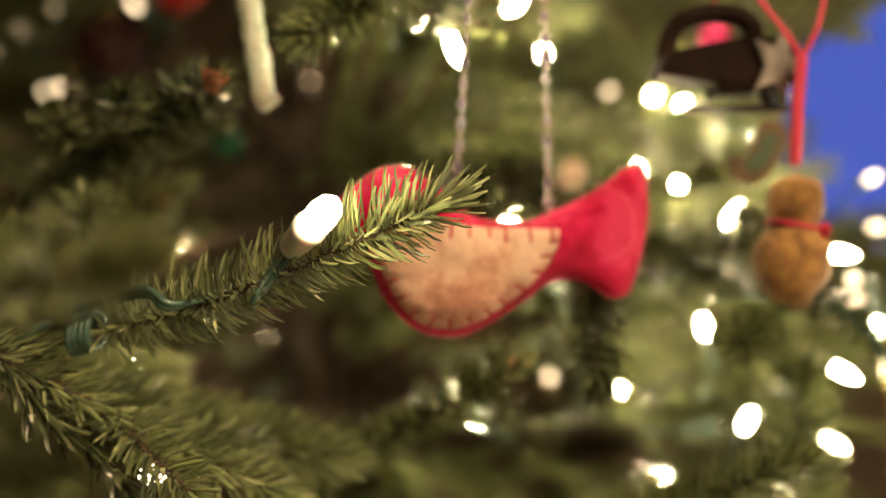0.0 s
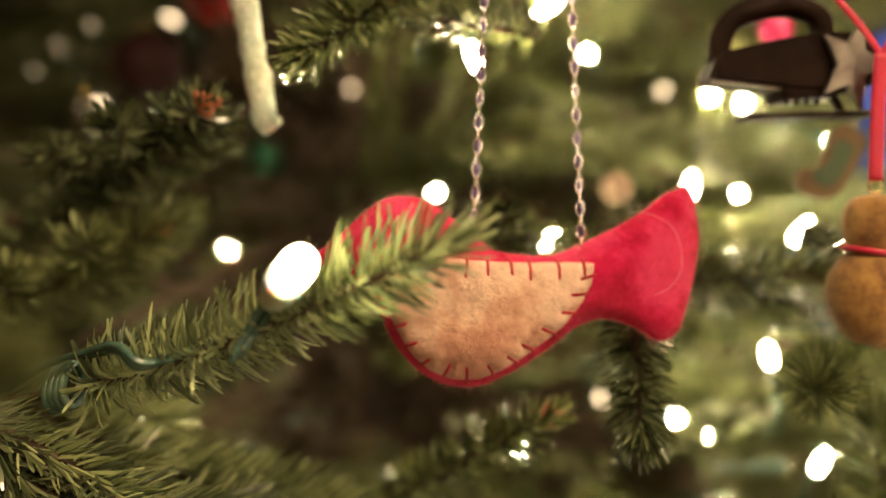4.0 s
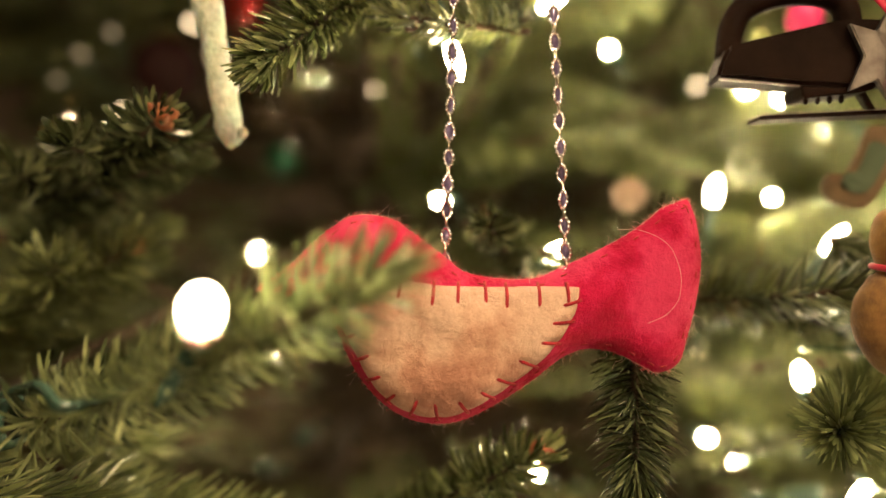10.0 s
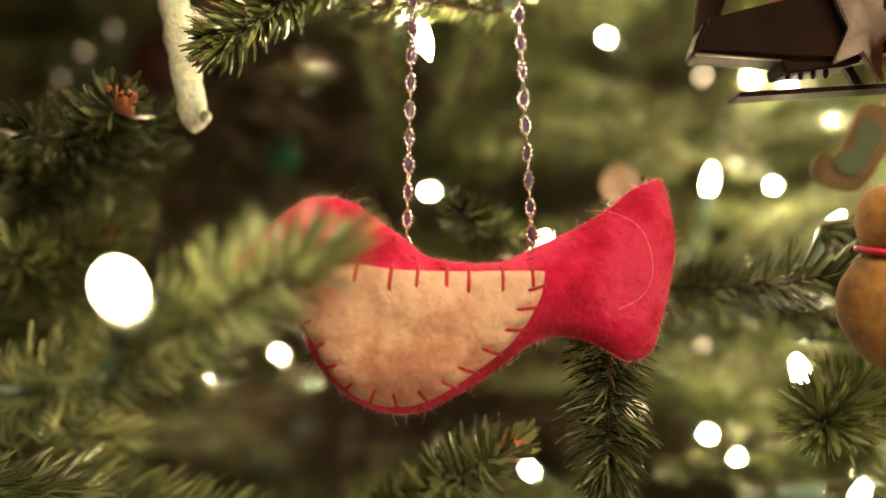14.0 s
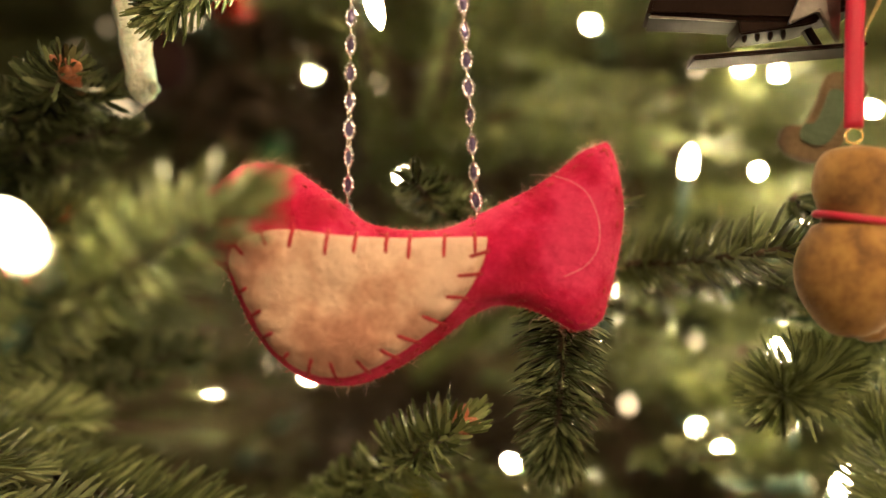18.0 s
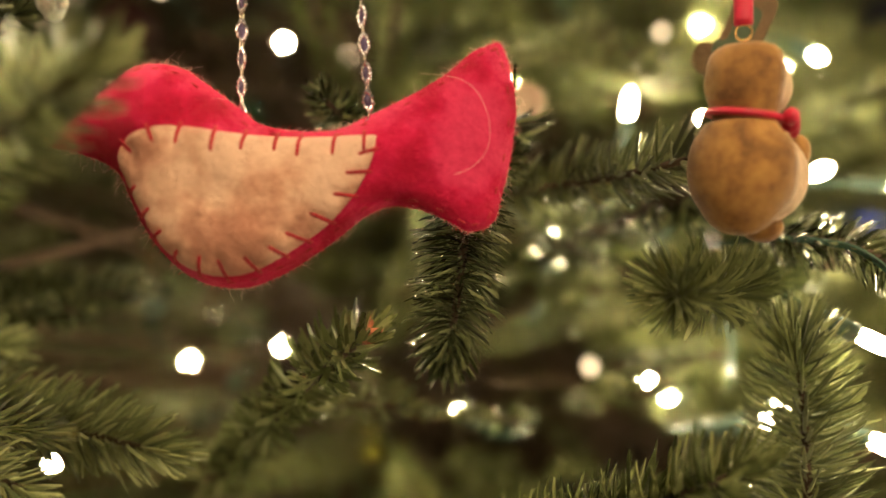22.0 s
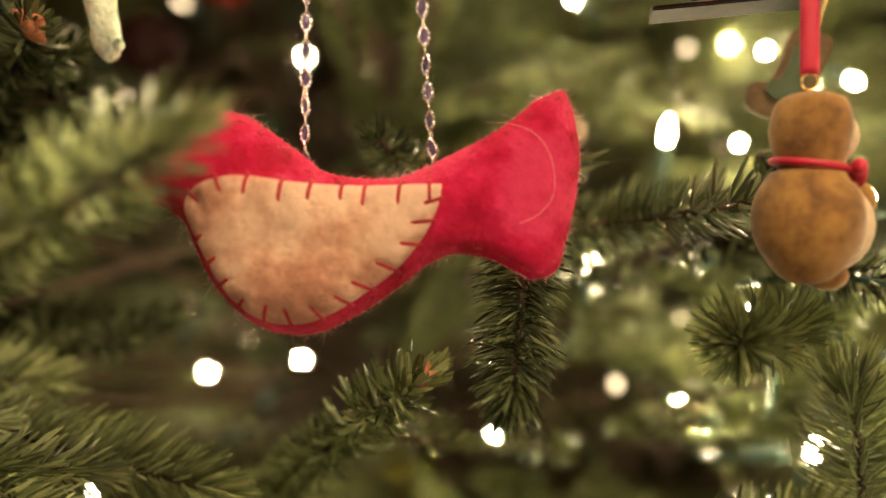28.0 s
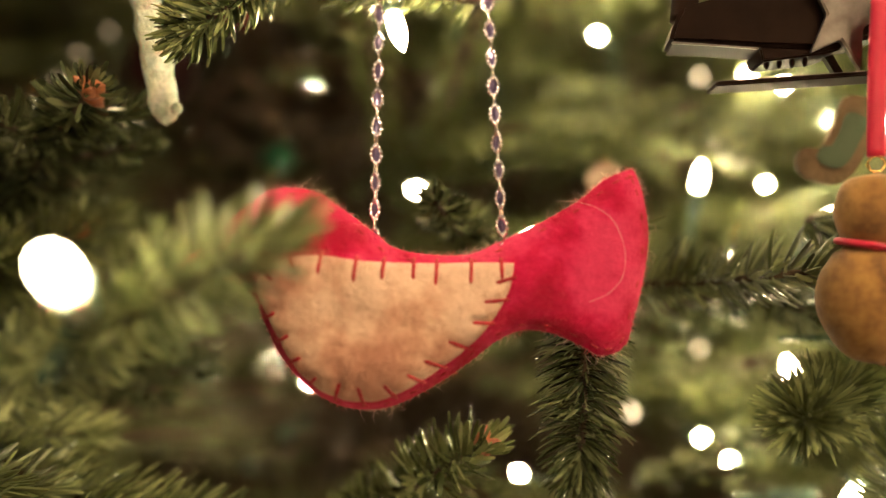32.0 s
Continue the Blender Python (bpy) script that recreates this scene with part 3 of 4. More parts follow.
def spray(seed, ln=0.26):
    """A flat fir spray along x: stem and needles, as two meshes that many limbs share."""
    rng = np.random.default_rng(seed)
    u = np.linspace(0, 1, 16)
    p = np.stack([ln * u, 0.02 * np.sin(u * 2.5 + seed), 0.03 * np.sin(u * 2 + seed * 2) - 0.02 * u * u], 1)
    stem, green = [tube(p, np.linspace(0.0035, 0.001, 16), 6)], [needles(p, rng, per_mm=1.7, length=0.014, width=0.0017, start=0.25, fine=False)]
    for k in range(11):
        i = 3 + k
        sgn = 1 if k % 2 else -1
        l = ln * (0.42 - 0.028 * k) * rng.uniform(0.8, 1.15)
        a = radians(rng.uniform(38, 60)) * sgn
        d = np.array((math.cos(a), math.sin(a), rng.uniform(-0.25, 0.25)))
        q = np.array([p[i] + d * l * f + np.array((0.2 * l, 0, 0)) * f * f for f in np.linspace(0, 1, 8)])
        stem.append(tube(q, np.linspace(0.0018, 0.0008, 8), 5))
        green.append(needles(q, rng, per_mm=1.7, length=0.014, width=0.0017, fine=False))
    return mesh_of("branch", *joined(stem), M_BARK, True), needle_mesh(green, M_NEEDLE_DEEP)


SPRAYS = [spray(s) for s in range(40, 46)]
LAMPS = np.array([at for at, _ in LIT + LIT_B + UNLIT] + FAINT + EMBER)
# gaps between the limbs, as centre and radius
HOLLOWS = [((-0.152, 0.37, 1.26), 0.028), ((-0.226, 0.46, 1.288), 0.04), ((-0.184, 0.37, 1.273), 0.028), ((-0.255, 0.46, 1.296), 0.04), ((-0.156, 0.37, 1.209), 0.028), ((-0.221, 0.46, 1.215), 0.04), ((-0.145, 0.41, 1.125), 0.045), ((-0.200, 0.41, 1.265), 0.045), ((-0.165, 0.34, 1.255), 0.030), ((-0.120, 0.36, 1.150), 0.025), ((-0.087, 0.36, 1.095), 0.035), ((-0.140, 0.38, 1.090), 0.030), ((-0.120, 0.42, 1.050), 0.030), ((-0.160, 0.39, 1.198), 0.030), ((-0.080, 0.33, 1.118), 0.030), ((-0.225, 0.42, 1.305), 0.055), ((-0.150, 0.36, 1.290), 0.030),
           ((-0.106, 0.334, 1.173), 0.024), ((-0.174, 0.442, 1.167), 0.034), ((-0.248, 0.56, 1.160), 0.05), ((-0.167, 0.44, 1.085), 0.035), ((-0.239, 0.557, 1.053), 0.05), ((-0.118, 0.33, 1.143), 0.025), ((-0.191, 0.437, 1.125), 0.035),
           ((-0.271, 0.553, 1.106), 0.05), ((-0.097, 0.336, 1.104), 0.024), ((-0.219, 0.439, 1.207), 0.035), ((-0.315, 0.554, 1.218), 0.05), ((-0.098, 0.342, 1.26), 0.025), ((-0.172, 0.452, 1.296), 0.035), ((-0.253, 0.571, 1.335), 0.05),
           ((-0.149, 0.329, 1.254), 0.025), ((-0.235, 0.435, 1.28), 0.035), ((-0.327, 0.55, 1.309), 0.05)]
ROOM = np.array((0.06, 0.055, 1.187))


def open_to_room(p, gap):
    for lamp_at in LAMPS:
        d = ROOM - lamp_at
        t = np.clip(((p - lamp_at) @ d) / (d @ d), 0.0, 1.0)
        if (np.linalg.norm(p - (lamp_at + t[:, None] * d), axis=1) < gap + (0.012 if lamp_at[1] > 0.6 else 0.0)).any():
            return False
    return True


def clear(stem, m, gap=0.013):
    """Whether a spray leaves the lamps open towards the room, as they hang on the outside of the foliage."""
    co = np.empty(len(stem.vertices) * 3)
    stem.vertices.foreach_get("co", co)
    w = np.array(m)
    p = co.reshape(-1, 3)[::3] @ w[:3, :3].T + w[:3, 3] + TRUNK
    for centre, r in HOLLOWS:
        if (np.linalg.norm(p - centre, axis=1) < r).any():
            return False
    return open_to_room(p, gap)


rng = np.random.default_rng(77)
count = 0
for z in (*np.arange(0.42, 0.84, 0.105), *np.arange(0.86, 1.62, 0.078), *np.arange(1.66, 2.12, 0.115)):
    reach = 0.50 * (2.25 - z)
    ring = 5 if z > 1.64 else 10 if 0.85 < z < 1.63 else 6
    a0 = rng.random() * 6.28
    for k in range(ring):
        a = a0 + 6.283 * k / ring + rng.normal(0, 0.15)
        r = reach * rng.uniform(0.82, 1.08)
        if 0.85 < z < 1.6:
            front = max(0.0, -math.sin(a))
            r = min(r, 0.60 - 0.17 * front)
        ln = min(0.30, r * 0.75)
        dr = np.array((math.cos(a), math.sin(a), 0))
        inner = dr * (r - ln)
        sc = ln / 0.26
        stem, green = SPRAYS[(count * 5 + k) % 6]
        tilt = rng.uniform(-14, 16)
        m = Matrix.Translation((inner[0], inner[1], z + rng.normal(0, 0.02))) @ pose(0, 0, 0, 0, 0, math.degrees(a)) @ pose(0, 0, 0, rng.normal(0, 16), tilt, 0) @ Matrix.Scale(sc, 4)
        count += 1
        if clear(stem, m, 0.009):
            child("needles", green, child("branch", stem, tree, m), kind="stuff")
# a layer of shorter sprays between the limbs' ends
for k in range(200):
    at = np.array((rng.uniform(-0.42, 0.26), rng.uniform(0.33, 0.52), rng.uniform(0.92, 1.48)))
    a = math.atan2(at[1] - TRUNK[1], at[0] - TRUNK[0]) + rng.normal(0, 0.5)
    sc = rng.uniform(0.38, 0.60)
    stem, green = SPRAYS[k % 6]
    dr = np.array((math.cos(a), math.sin(a), 0)) * 0.26 * sc
    m = Matrix.Translation(at - dr - TRUNK) @ pose(0, 0, 0, 0, 0, math.degrees(a)) @ pose(0, 0, 0, rng.normal(0, 25), rng.normal(0, 14), 0) @ Matrix.Scale(sc, 4)
    if clear(stem, m, 0.007):
        child("needles", green, child("branch", stem, tree, m), kind="stuff")
# fuller limbs on the far side of the trunk
for k in range(80):
    at = np.array((rng.uniform(-0.65, 0.42), rng.uniform(0.62, 1.15), rng.uniform(0.75, 1.75)))
    a = math.atan2(at[1] - TRUNK[1], at[0] - TRUNK[0]) + rng.normal(0, 0.6)
    sc = rng.uniform(1.0, 1.4)
    stem, green = SPRAYS[k % 6]
    dr = np.array((math.cos(a), math.sin(a), 0)) * 0.20 * sc
    m = Matrix.Translation(at - dr - TRUNK) @ pose(0, 0, 0, 0, 0, math.degrees(a)) @ pose(0, 0, 0, rng.normal(0, 40), rng.normal(0, 20), 0) @ Matrix.Scale(sc, 4)
    if clear(stem, m, 0.007):
        child("needles", green, child("branch", stem, tree, m), kind="stuff")
# twigs along the edge of the tree, before the window
for k in range(62):
    at = np.array((rng.uniform(0.19, 0.247 if k < 30 else 0.236), rng.uniform(0.46, 0.52), 1.09 + 0.006 * k))
    a = rng.uniform(-0.5, 0.3)
    sc = rng.uniform(0.4, 0.6)
    stem, green = SPRAYS[k % 6]
    dr = np.array((math.cos(a), math.sin(a), 0)) * 0.26 * sc
    m = Matrix.Translation(at - dr - TRUNK) @ pose(0, 0, 0, 0, 0, math.degrees(a)) @ pose(0, 0, 0, 60 + rng.normal(0, 25), rng.normal(0, 14), 0) @ Matrix.Scale(sc, 4)
    if clear(stem, m, 0.0025):
        child("needles", green, child("branch", stem, tree, m), kind="stuff")
for k in range(30):
    at = np.array((rng.uniform(0.222, 0.262), rng.uniform(0.50, 0.56), 1.19 + 0.0062 * k))
    an = rng.uniform(-0.4, 0.5)
    sc = rng.uniform(0.4, 0.6)
    stem, green = SPRAYS[k % 6]
    dr = np.array((math.cos(an), math.sin(an), 0)) * 0.26 * sc
    m = Matrix.Translation(at - dr - TRUNK) @ pose(0, 0, 0, 0, 0, math.degrees(an)) @ pose(0, 0, 0, 60 + rng.normal(0, 25), rng.normal(0, 14), 0) @ Matrix.Scale(sc, 4)
    if clear(stem, m, 0.0025):
        child("needles", green, child("branch", stem, tree, m), kind="stuff")
# bare dead twigs round the trunk, where no light has kept the needles alive
# Added densely as a dark veil, so the gaps between the limbs look shaded.
rng_in = np.random.default_rng(31)
bare = []
for k in range(620):
    z = rng_in.uniform(0.75, 1.75)
    a = rng_in.uniform(0, 2 * math.pi)
    ln = rng_in.uniform(0.10, 0.22)
    d = np.array((math.cos(a), math.sin(a), rng_in.uniform(-0.5, 0.6)))
    o = np.array((0.03 * math.cos(a), 0.03 * math.sin(a), z))
    bend = rng_in.normal(0, 0.25, 3)
    q = np.array([o + d * ln * u + bend * ln * u * u for u in np.linspace(0, 1, 5)])
    if not open_to_room(q + TRUNK, 0.016):
        continue
    bare.append(tube(q, np.linspace(0.0042, 0.0012, 5), 5))
    for i in (2, 3):
        e = d + rng_in.normal(0, 0.9, 3)
        bare.append(tube(np.array([q[i] + e * 0.07 * u for u in (0, 0.5, 1)]), (0.0019, 0.0014, 0.0008), 4))
child("dead_twig", mesh_of("dead_twig", *joined(bare), M_BARK, True), tree, label="bare brown twigs round the trunk", kind="stuff")


def sprig(lamp_at, way, dist, seed, shift=(0, 0), ln=0.018):
    """A short twig added to screen a lamp of the string, on the side that way points to."""
    r = np.random.default_rng(seed)
    w = np.array(way, float) - np.array(lamp_at)
    w /= np.linalg.norm(w)
    side = np.cross(w, (0, 0, 1))
    side /= np.linalg.norm(side)
    c = np.array(lamp_at) + w * dist + side * shift[0] + np.array((0, 0, shift[1]))
    d = side * r.choice((-1, 1)) * 0.8 + np.array((0, 0, r.uniform(-0.7, 0.5))) + w * 0.2
    d /= np.linalg.norm(d)
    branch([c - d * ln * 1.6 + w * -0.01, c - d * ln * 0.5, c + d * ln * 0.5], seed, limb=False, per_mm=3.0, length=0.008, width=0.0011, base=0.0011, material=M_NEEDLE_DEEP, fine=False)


for n, (at, way, dist, shift) in enumerate((
    ((0.0173, 0.3886, 1.0874), (0.000, 0.00, 1.200), 0.110, (0.001, 0.000)), ((0.0173, 0.3886, 1.0874), (0.002, 0.00, 1.202), 0.090, (0.001, 0.003)), ((0.0173, 0.3886, 1.0874), (0.095, 0.07, 1.170), 0.080, (0.001, 0)),
    ((0.0637, 0.3705, 1.1630), (0.000, 0.00, 1.200), 0.050, (0, 0)), ((0.0637, 0.3705, 1.1630), (0.012, 0.02, 1.205), 0.060, (0, 0.003)),
    ((0.1094, 0.3916, 1.0939), (0.000, 0.00, 1.200), 0.070, (0, 0)), ((0.1094, 0.3916, 1.0939), (0.024, 0.04, 1.214), 0.070, (0, 0.002)),
    ((-0.0086, 0.2867, 1.2735), (0.024, 0.04, 1.214), 0.050, (0, 0.001)), ((-0.0086, 0.2867, 1.2735), (0.034, 0.05, 1.213), 0.045, (0, 0)),
    ((-0.2912, 0.8062, 1.1714), (0.000, 0.00, 1.200), 0.300, (0, 0.000)), ((-0.2912, 0.8062, 1.1714), (0.020, 0.038, 1.213), 0.330, (0, -0.008)),
    ((-0.1609, 0.6330, 1.3240), (0.020, 0.04, 1.214), 0.170, (0, -0.003)),
    ((0.0299, 0.3166, 1.1963), (0.000, 0.00, 1.200), 0.040, (0.003, 0.003)),
)):
    sprig(at, way, dist, 300 + n, shift)


def twig_before(lamp_at, side_a, side_b, share, seed):
    """A dense twig added to hide a lamp deep in the tree, spanning the lines of sight to two places in the room."""
    lamp_at = np.array(lamp_at)
    a, b = (lamp_at + (np.array(q) - lamp_at) * share for q in (side_a, side_b))
    branch([a * 1.5 - b * 0.5, a, (a + b) / 2, b], seed, limb=False, per_mm=9.0, length=0.0075, width=0.0013, base=0.0015, material=M_NEEDLE_DARK, fine=False)


twig_before((-0.1857, 0.6522, 1.0689), (0.000, 0.005, 1.202), (0.038, 0.053, 1.209), 0.30, 340)
twig_before((-0.2592, 0.7500, 1.0669), (0.000, 0.005, 1.202), (0.064, 0.063, 1.189), 0.26, 341)
twig_before((0.1257, 0.3172, 1.1975), (0.048, 0.060, 1.205), (0.085, 0.067, 1.174), 0.16, 342)
# a short water stand under the trunk
stand = thing("tree_stand", (TRUNK[0], TRUNK[1], 0), "dark green metal tree stand on the floor", "tree stand")
child("bowl", mesh_of("bowl", *lathe([(0.0, 0.0), (0.16, 0.0), (0.17, 0.02), (0.10, 0.12), (0.085, 0.12), (0.08, 0.03), (0.0, 0.03)], 28), M_WIRE, True), stand)


# ---- the string of lights ----
string = thing("light_string", (0, 0, 1.2), "string of small warm white lights on dark green wire", "string lights")
S0 = np.array((0, 0, 1.2))
BULB_V = lathe([(0.0016, -0.001), (0.0025, 0.001), (0.0030, 0.004), (0.0029, 0.008), (0.0024, 0.011), (0.0012, 0.0135), (0.0003, 0.0150)], 14)
SOCK_V = lathe([(0.0014, -0.0145), (0.0028, -0.0140), (0.0032, -0.010), (0.0033, -0.003), (0.0036, -0.0025), (0.0036, 0.0), (0.0022, 0.0006)], 14)
ME_BULB = mesh_of("bulb", *BULB_V, M_BULB, True)
CORE_V = lathe([(0.0010, 0.0006), (0.0020, 0.0018), (0.0024, 0.0036), (0.0021, 0.0056), (0.0012, 0.0072), (0.0003, 0.0078)], 12)
ME_CORE = mesh_of("bulb", *CORE_V, M_CORE, True)
ME_CORE_B = mesh_of("bulb", *CORE_V, M_CORE_B, True)
ME_DIM = mesh_of("bulb", *BULB_V, M_BULB_DIM, True)
ME_EMBER = mesh_of("bulb", *BULB_V, M_BULB_EMBER, True)
ME_CLEAR = mesh_of("bulb", *BULB_V, M_CLEAR, True)
ME_SOCK = mesh_of("socket", *SOCK_V, M_SOCKET, True)


def light(at, axis, data=ME_BULB, scale=0.76, lead=0.03, seed=0, sock=ME_SOCK, tone="green"):
    """One lamp of the string: its socket, its bulb and the short twin lead that runs off behind."""
    d = Vector(axis).normalized()
    turn = d.to_track_quat("Z", "Y").to_matrix().to_4x4()
    m = Matrix.Translation(Vector(at) - Vector(S0) - d * 0.006 * scale) @ turn @ Matrix.Scale(scale, 4)
    s = child("socket", sock, string, m, tone + " plastic socket")
    child("bulb", data, s, label="small pointed lamp bulb")
    if lead:
        r = np.random.default_rng(seed + 900)
        e = np.array(at) - S0 - np.array(d) * 0.0195 * scale
        back = -np.array(d) * 0.5 + np.array((0, 0.8, -0.3)) + r.normal(0, 0.3, 3)
        two = []
        for o in (-0.0008, 0.0008):
            q = spline([e + (o, 0, 0), e - np.array(d) * lead * 0.3 + (o, 0, o), e - np.array(d) * lead * 0.4 + back * lead * 0.6 + (-o, 0, 0)], 10)
            two.append(tube(q, 0.0006, 6))
        child("wire", mesh_of("wire", *joined(two), M_WIRE, True), string)


for n, (at, ax) in enumerate(LIT + LIT_B + LIT_FILL_OFF + LIT_FILL_DEEP):
    near = at[1] < 0.372
    light(at, ax, ME_BULB if near else ME_CORE_B if at[0] > 0.14 else ME_CORE, seed=n)
for n, (at, ax) in enumerate(UNLIT):
    light(at, ax, ME_CLEAR, 1.1, seed=70 + n)
for n, at in enumerate(FAINT):
    light(at, (0.5 * math.sin(n * 2.1), -1, 0.3 * math.cos(n * 1.7)), ME_DIM, seed=50 + n)
for n, at in enumerate(EMBER):
    light(at, (0.5 * math.sin(n), -1, 0.4 * math.cos(n)), ME_EMBER, seed=60 + n)
# the lamp on the nearest branch, with its wires wound about the stem
# its socket takes the lit copy, paler than the others
light((-0.0256, 0.1526, 1.1988), (0.46, -0.84, 0.34), mesh_of("bulb", *BULB_V, M_BULB_NEAR, True), seed=99, lead=0, scale=1.08,
      sock=mesh_of("socket", *SOCK_V, M_SOCKET_LIT, True), tone="pale green")
leads = []
for o in (-1, 1):
    q = spline(np.array([(-0.1180, 0.1950, 1.1640), (-0.0965, 0.1895, 1.1742), (-0.0830, 0.1835, 1.1778), (-0.0715, 0.1755, 1.1804), (-0.0650, 0.1735, 1.1772), (-0.0561, 0.1850, 1.1790), (-0.0480, 0.1850, 1.1800), (-0.0445, 0.1720, 1.1790), (-0.0405, 0.1725, 1.1850), (-0.0360, 0.1712, 1.1910)]), 70) - S0
    q = q + np.stack([0.0008 * o * np.sin(np.linspace(0, 9, 70)), 0.0004 * o + 0 * q[:, 0], 0.0008 * o * np.cos(np.linspace(0, 9, 70))], 1)
    leads.append(tube(q, 0.0009, 8))
child("wire", mesh_of("wire", *joined(leads), M_WIRE, True), string, label="twin green wire laid along a twig")
turns = np.linspace(0, 2 * math.pi * 4, 80)
coil = [(-0.1000 + 0.0080 * t / 25 + 0.0004 * math.sin(t), 0.1968 - 0.0035 * t / 25 + 0.0052 * math.cos(t), 1.1660 + 0.0026 * t / 25 + 0.0052 * math.sin(t)) for t in turns]
child("wire", mesh_of("wire", *tube(np.array(coil) - S0, 0.0011, 8), M_WIRE, True), string, label="green wire wound round a twig")


# ---- the felt bird ----
BIRD = thing("felt_bird", Matrix.Translation((0, 0.2147, 1.19)) @ pose(0, 0, 0, 0, 0, math.degrees(math.atan(0.18))), "crimson felt bird with a stitched tan wing, hung on two chains", "ornament")
OUT = [(-39.5, 6.4), (-32.2, 11.6), (-25.6, 17.5), (-19.1, 21.8), (-14.1, 22.6), (-8.5, 21.4), (-3.1, 17.8), (4.1, 12.0), (8.8, 8.3), (17.5, 6.6), (24.9, 6.5), (31.2, 8.8),
       (42.6, 13.8), (50.2, 18.1), (55.3, 22.0), (59.2, 23.4), (61.2, 23.8), (62.4, 21.6), (63.5, 17.5), (64.4, 9.5), (63.2, 0.4), (61.0, -8.1), (58.6, -14.8), (53.5, -16.9), (48.9, -14.5), (42.8, -11.5),
       (36.6, -10.6), (31.0, -12.4), (23.9, -17.5), (16.1, -22.4), (8.4, -26.1), (2.0, -27.3), (-5.5, -26.0), (-12.4, -21.4), (-17.6, -14.6), (-21.0, -7.0), (-22.8, -1.8), (-26.5, 1.5),
       (-32.7, 4.0), (-37.7, 5.4)]
WING = [(-20.6, 3.0), (-18.6, 5.4), (-14.6, 7.2), (-10.0, 8.0), (-4.5, 7.6), (2.5, 6.3), (12.0, 5.3), (22.0, 4.9), (30.0, 4.8), (33.7, 4.6), (34.2, 3.9), (33.0, -1.0), (29.5, -7.2), (24.3, -12.9), (18.8, -17.0),
        (11.5, -21.3), (5.8, -23.7), (0.6, -24.3), (-4.8, -23.4), (-9.6, -20.8), (-14.0, -16.0), (-17.0, -10.2), (-20.0, -4.0), (-21.3, 0.0)]


def edge_distance(pts, loop):
    a, b = loop, np.roll(loop, -1, 0)
    d = b - a
    t = np.clip(((pts[:, None] - a[None]) * d[None]).sum(2) / (d * d).sum(1)[None], 0, 1)
    return np.linalg.norm(pts[:, None] - (a[None] + t[..., None] * d[None]), axis=2).min(1)


def inside(pts, loop):
    x, y = pts[:, 0][:, None], pts[:, 1][:, None]
    x0, y0 = loop[:, 0][None], loop[:, 1][None]
    x1, y1 = np.roll(loop[:, 0], -1)[None], np.roll(loop[:, 1], -1)[None]
    cross = ((y0 > y) != (y1 > y)) & (x < (x1 - x0) * (y - y0) / (y1 - y0 + 1e-12) + x0)
    return cross.sum(1) % 2 == 1


def fill(loop, step):
    """Triangles that fill a loop, with an inner grid: points and faces; the loop's points come first."""
    lo, hi = loop.min(0), loop.max(0)
    g = np.array([(x + (step / 2 if j % 2 else 0), y) for j, y in enumerate(np.arange(lo[1], hi[1], step * 0.87)) for x in np.arange(lo[0], hi[0], step)])
    g = g[inside(g, loop)]
    g = g[edge_distance(g, loop) > step * 0.55]
    pts = [Vector(p) for p in np.vstack([loop, g])]
    n = len(loop)
    vs, _, fs, *_ = geometry.delaunay_2d_cdt(pts, [(i, (i + 1) % n) for i in range(n)], [list(range(n))], 1, 1e-6)
    return np.array([tuple(v) for v in vs]), fs


BODY_LOOP = closed_spline(OUT, 190)
WING_LOOP = closed_spline(WING, 150)


def puff(pts):
    """How far the stuffed body swells from its middle plane, in mm."""
    d = edge_distance(pts, BODY_LOOP)
    lump = np.array([noise.noise(Vector((x * 0.09, y * 0.09, 3.1))) for x, y in pts])
    fat = np.interp(pts[:, 0], (-40, -20, 0, 30, 45, 65), (4.0, 8.0, 9.0, 6.5, 4.2, 3.6))
    s = np.clip((d - 0.9) / 12.5, 0, 1)
    fine = np.array([noise.noise(Vector((x * 0.28, y * 0.28, 7.7))) for x, y in pts])
    return 0.65 + fat * np.sqrt(1 - (1 - s) ** 2) * (1 + 0.14 * lump) + (0.5 * lump + 0.30 * fine) * np.minimum(1, s * 4)


pts, tri = fill(BODY_LOOP, 1.5)
h = puff(pts)
n = len(pts)
front = np.stack([pts[:, 0], -h, pts[:, 1]], 1) / 1000
back = np.stack([pts[:, 0], h, pts[:, 1]], 1) / 1000
rim = len(BODY_LOOP)
faces = [tuple(f) for f in tri] + [tuple(i + n for i in f)[::-1] for f in tri] + [(i, (i + 1) % rim, (i + 1) % rim + n, i + n) for i in range(rim)]
bm = bmesh.new()
bm.from_mesh(mesh_of("tmp", np.vstack([front, back]), faces, M_RED))
child("body", finish(bm, "body", M_RED), BIRD, label="stuffed crimson felt body")

